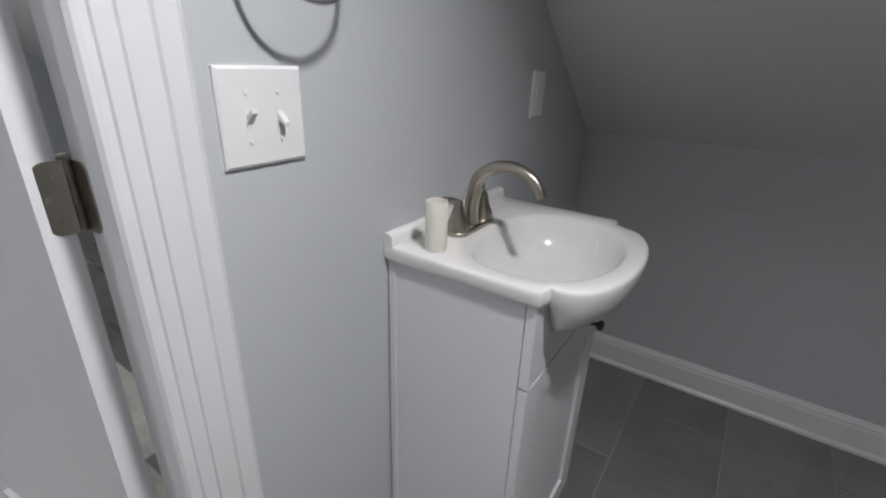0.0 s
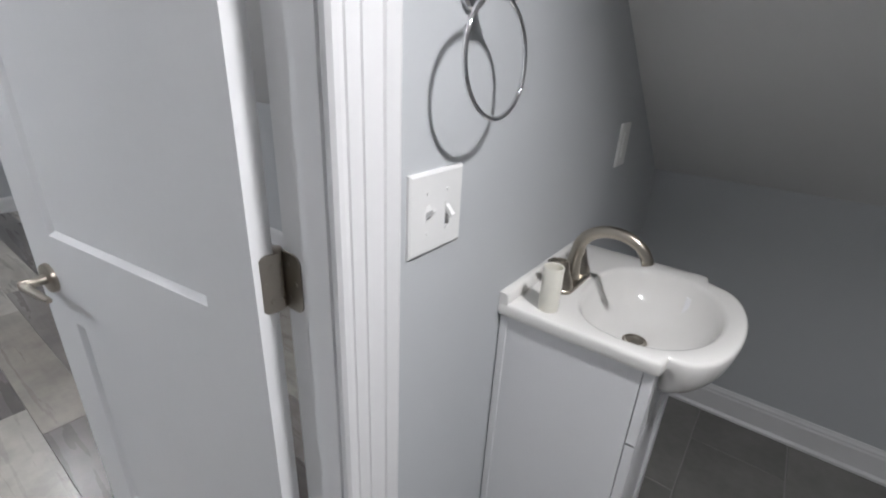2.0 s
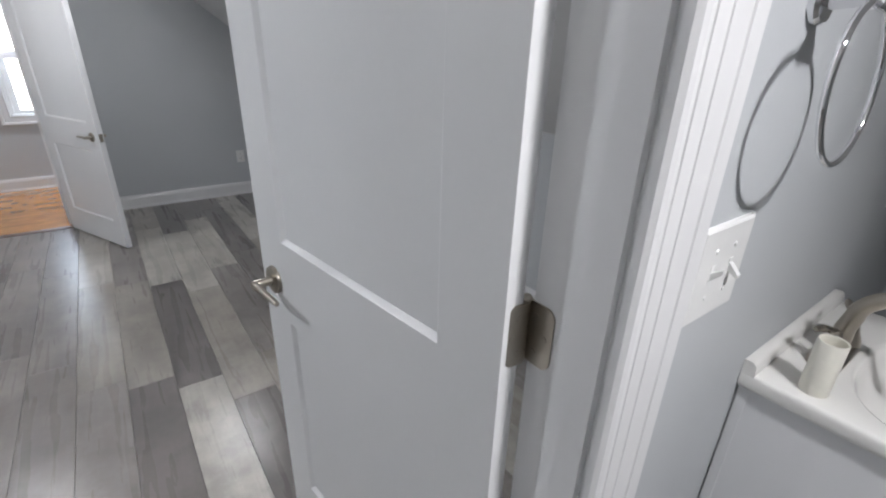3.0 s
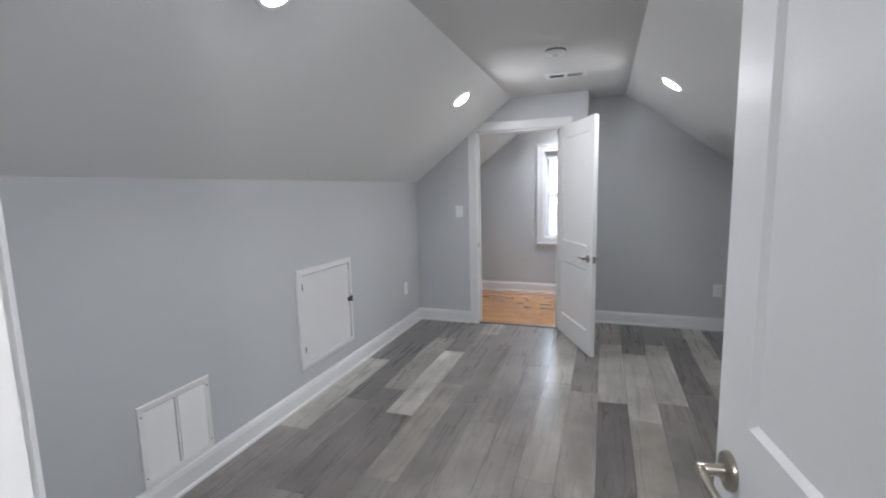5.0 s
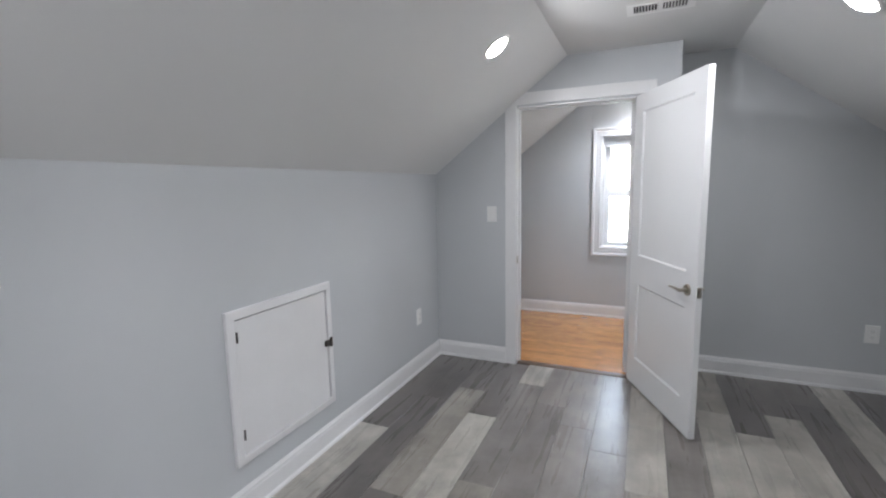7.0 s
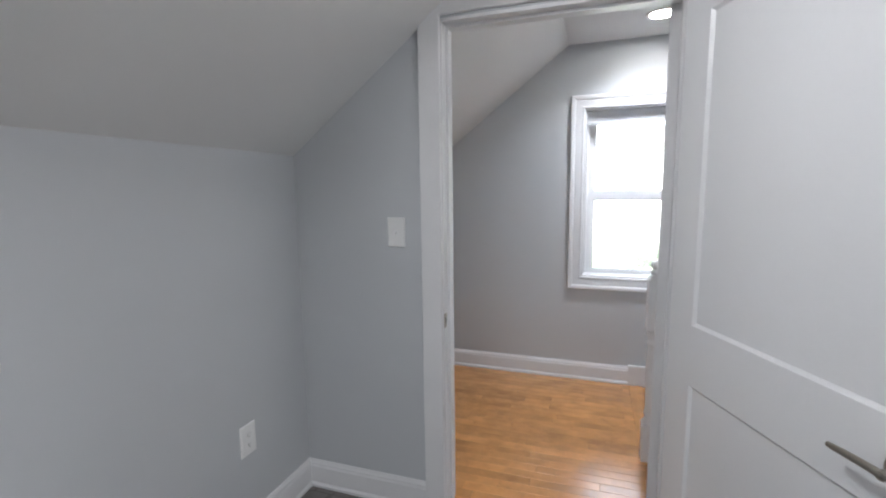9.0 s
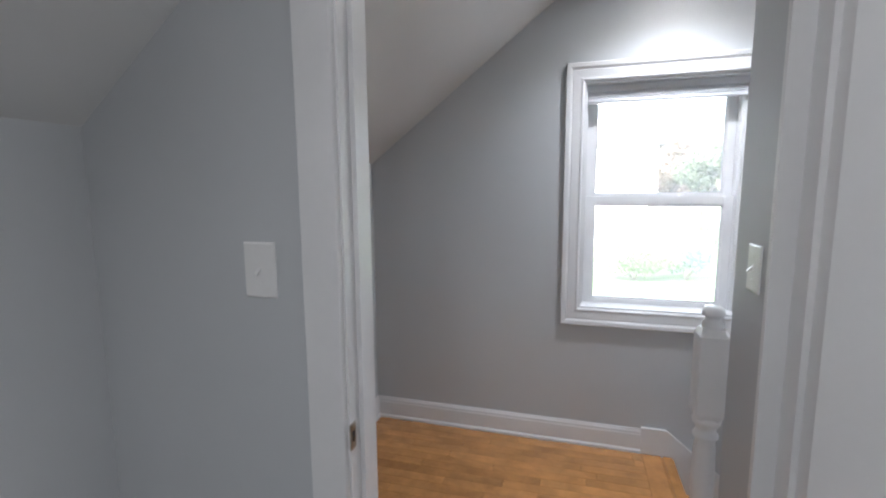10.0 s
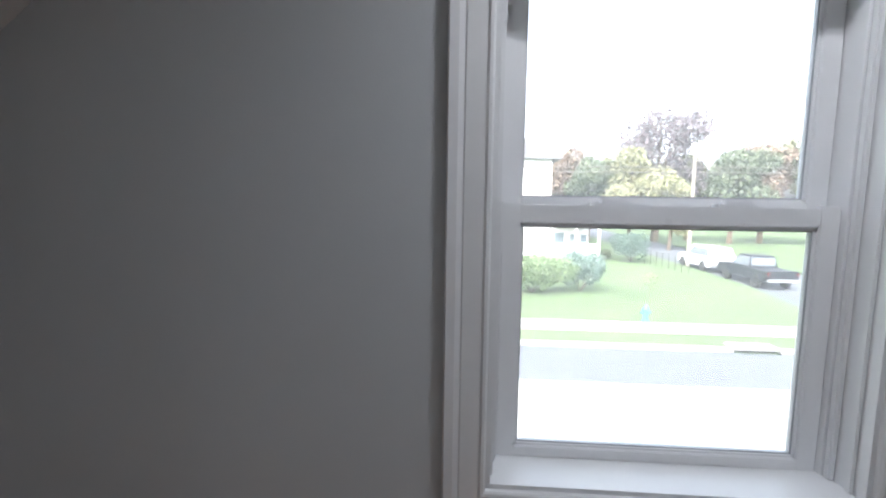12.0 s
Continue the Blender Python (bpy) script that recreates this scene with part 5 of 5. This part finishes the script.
def vehicle(name, m, paint, profile, cab, width, wheels, label, category):
    """Local x forward; profile and cab are side outlines in (x, z)."""
    root = empty(name, m)
    h = width / 2
    rings = [[(u, s * h * (1 if v < 0.75 else 0.94), v) for u, v in profile] for s in (-1, 1)]
    Shape().sweep(rings).make("body", paint, root)
    rings = [[(u, s * (h - 0.06 - max(0, v - 0.95) * 0.22), v) for u, v in cab] for s in (-1, 1)]
    Shape().sweep(rings).make("cab", paint, root)
    cx = sum(u for u, v in cab) / len(cab)
    glass = [(cx + (u - cx) * 0.86, 1.0 + (v - 1.0) * 0.84 + 0.03) for u, v in cab]
    rings = [[(u, s * (h - 0.045 - max(0, v - 0.95) * 0.22), v) for u, v in glass] for s in (-1, 1)]
    Shape().sweep(rings).make("side_windows", CARGLASS, root)
    back = [(u, v) for u, v in cab]
    (u0, v0), (u1, v1) = back[0], back[1]
    Shape().add([(u0 - 0.012 + (u1 - u0) * k, s * (h - 0.2), v0 + (v1 - v0) * k) for k in (0.15, 0.85) for s in (-1, 1)], [(0, 1, 3, 2)]).make("rear_window", CARGLASS, root)
    for x in wheels:
        for s in (-1, 1):
            wheel(root, x, s * (h - 0.06), 0.37)
    xr = min(u for u, v in profile)
    for s in (-1, 1):
        Shape().bevel_box(xr - 0.02, xr + 0.02, s * (h - 0.09) - 0.05, s * (h - 0.09) + 0.05, 0.80, 0.96, 0.01).make("tail_light", REDLENS, root)
    Shape().bevel_box(xr - 0.12, xr + 0.02, -h + 0.05, h - 0.05, 0.45, 0.62, 0.02).make("bumper", RIM, root)
    return tagged(root, label, category)


ROAD_Z = GZ + 0.01
vehicle("pickup_truck", pose(-33.45, 15.75, ROAD_Z, 0, 0, 181), CARBLACK,
        [(-2.4, 0.45), (2.35, 0.4), (2.45, 0.7), (2.35, 0.98), (1.0, 1.08), (-0.75, 1.08), (-0.78, 1.05), (-2.4, 1.05)],
        [(-0.75, 1.06), (-0.62, 1.68), (0.45, 1.72), (1.05, 1.07)], 1.72, (-1.45, 1.35), "black pickup truck parked on the side street", "pickup truck")
vehicle("parked_car", pose(-39.2, 15.75, ROAD_Z, 0, 0, 181), CARWHITE,
        [(-2.3, 0.4), (2.2, 0.35), (2.3, 0.7), (2.1, 0.95), (1.1, 1.05), (-2.2, 1.1), (-2.35, 0.9)],
        [(-2.15, 1.08), (-1.85, 1.65), (0.4, 1.7), (1.15, 1.04)], 1.85, (-1.4, 1.45), "white sport utility vehicle parked on the side street", "car")
# ---- floor pieces ----
def piece(name, w, l, t, gap, material, cache={}):
    """A floor piece with eased edges, x 0..l, y 0..w, its face at z 0."""
    key = (name, round(w, 3), round(l, 3), material.name)
    if key not in cache:
        e = 0.0012
        a, b, c, d = gap, l - gap, gap, w - gap
        lo = [(a, c, -t), (b, c, -t), (b, d, -t), (a, d, -t)]
        mi = [(a, c, -e), (b, c, -e), (b, d, -e), (a, d, -e)]
        hi = [(a + e, c + e, 0), (b - e, c + e, 0), (b - e, d - e, 0), (a + e, d - e, 0)]
        f = [(8, 9, 10, 11)]
        for o in (0, 4):
            f += [(o + i, o + (i + 1) % 4, o + 4 + (i + 1) % 4, o + 4 + i) for i in range(4)]
        cache[key] = mesh_of(name, lo + mi + hi, f, material)
    return cache[key]


PW, PL, SEAM = 0.192, 1.21, -0.018
# by row: a joint's place, then the tones of the planks from the far end towards the bathroom
ROWS = {
    -11: (-3.74, "ddlmb"), -10: (-3.74, "ddlmb"), -9: (-3.0, "ddmdb"), -8: (-3.22, "dbdmb"), -7: (-2.885, "dldbm"), -6: (-3.44, "lmbmd"),
    -5: (-3.18, "mmmdm"), -4: (-2.95, "mmmbd"), -3: (-3.95, "mmmmb"), -2: (-3.66, "llbmd"), -1: (-3.57, "mmbdm"), 0: (-3.455, "bldlm"),
    1: (-3.235, "dlbdm"), 2: (-3.53, "dlmbd"), 3: (-3.75, "ddmld"), 4: (-3.95, "llbdm"), 5: (-4.5, "dbdlm"), 6: (-3.3, "ddmbl"),
    7: (-4.1, "dmdbm"), 8: (-3.6, "mdlmd"), 9: (-4.3, "dbmdl"), 10: (-3.8, "mdbmd"),
}
for k, (joint, tones) in ROWS.items():
    y0, y1 = max(SEAM + k * PW, SOUTH + 0.004), min(SEAM + (k + 1) * PW, NORTH - 0.004)
    if y1 - y0 < 0.01:
        continue
    in_door = y0 > D0 - 0.02 and y1 < D1 + 0.09
    west = -5.04 if in_door else (DOORWALL + 0.003 if y1 < -0.1 else STAIRWALL + 0.003)
    x = joint
    while x - PL > -5.6:
        x -= PL
    i = 0
    a = x - PL
    while a < -0.5:
        b = a + PL
        lo, hi = max(a, west), min(b, -0.5)
        if hi - lo > 0.03:
            tone = tones[min(i, len(tones) - 1)]
            ob = new("plank", piece("plank", y1 - y0, hi - lo, 0.008, 0.0004, PLANK[tone]))
            ob.location, ob.parent = (lo, y0, 0), FLOOR
            i += 1
        a = b

random.seed(4)
SW = 0.0572
x = -5.066
while x > WEST:
    x0 = max(x - SW, WEST + 0.002)
    y = SOUTH + 0.004 - random.uniform(0, 0.9)
    while y < -0.35:
        ln = random.choice((0.45, 0.6, 0.75, 0.9, 1.1))
        a, b = max(y, SOUTH + 0.004), min(y + ln, -0.44 if x < -5.65 else -0.37)
        if b - a > 0.04:
            me = piece("strip", x - x0, round(b - a, 3), 0.018, 0.0003, OAK)
            ob = new("floor_strip", me)
            ob.matrix_basis = pose(x, a, 0, 0, 0, 90)
            ob.parent = LANDING
        y += ln
    x -= SW
ob = new("floor_strip", piece("strip", 0.093, 0.95, 0.018, 0.0003, OAK))
ob.matrix_basis, ob.parent = pose(WEST + 0.02, -0.44, 0), LANDING

TW, TL = 0.305, 0.61
for c in range(-2, 7):
    x0 = 0.02 + c * TW
    off = 1.698 if c % 2 == 0 else 1.698 - TL / 2
    for r in range(-7, 2):
        a, b = off + r * TL, off + (r + 1) * TL
        a, b = max(a, SOUTH + 0.002), min(b, NORTH - 0.002)
        xa, xb = max(x0, -0.474), min(x0 + TW, EAST)
        if b - a > 0.03 and xb - xa > 0.03:
            me = piece("tile", round(b - a, 3), round(xb - xa, 3), 0.009, 0.0022, TILE)
            ob = new("tile", me)
            ob.location, ob.parent = (xa, a, BATH_FLOOR + 0.001), BATHFLOOR
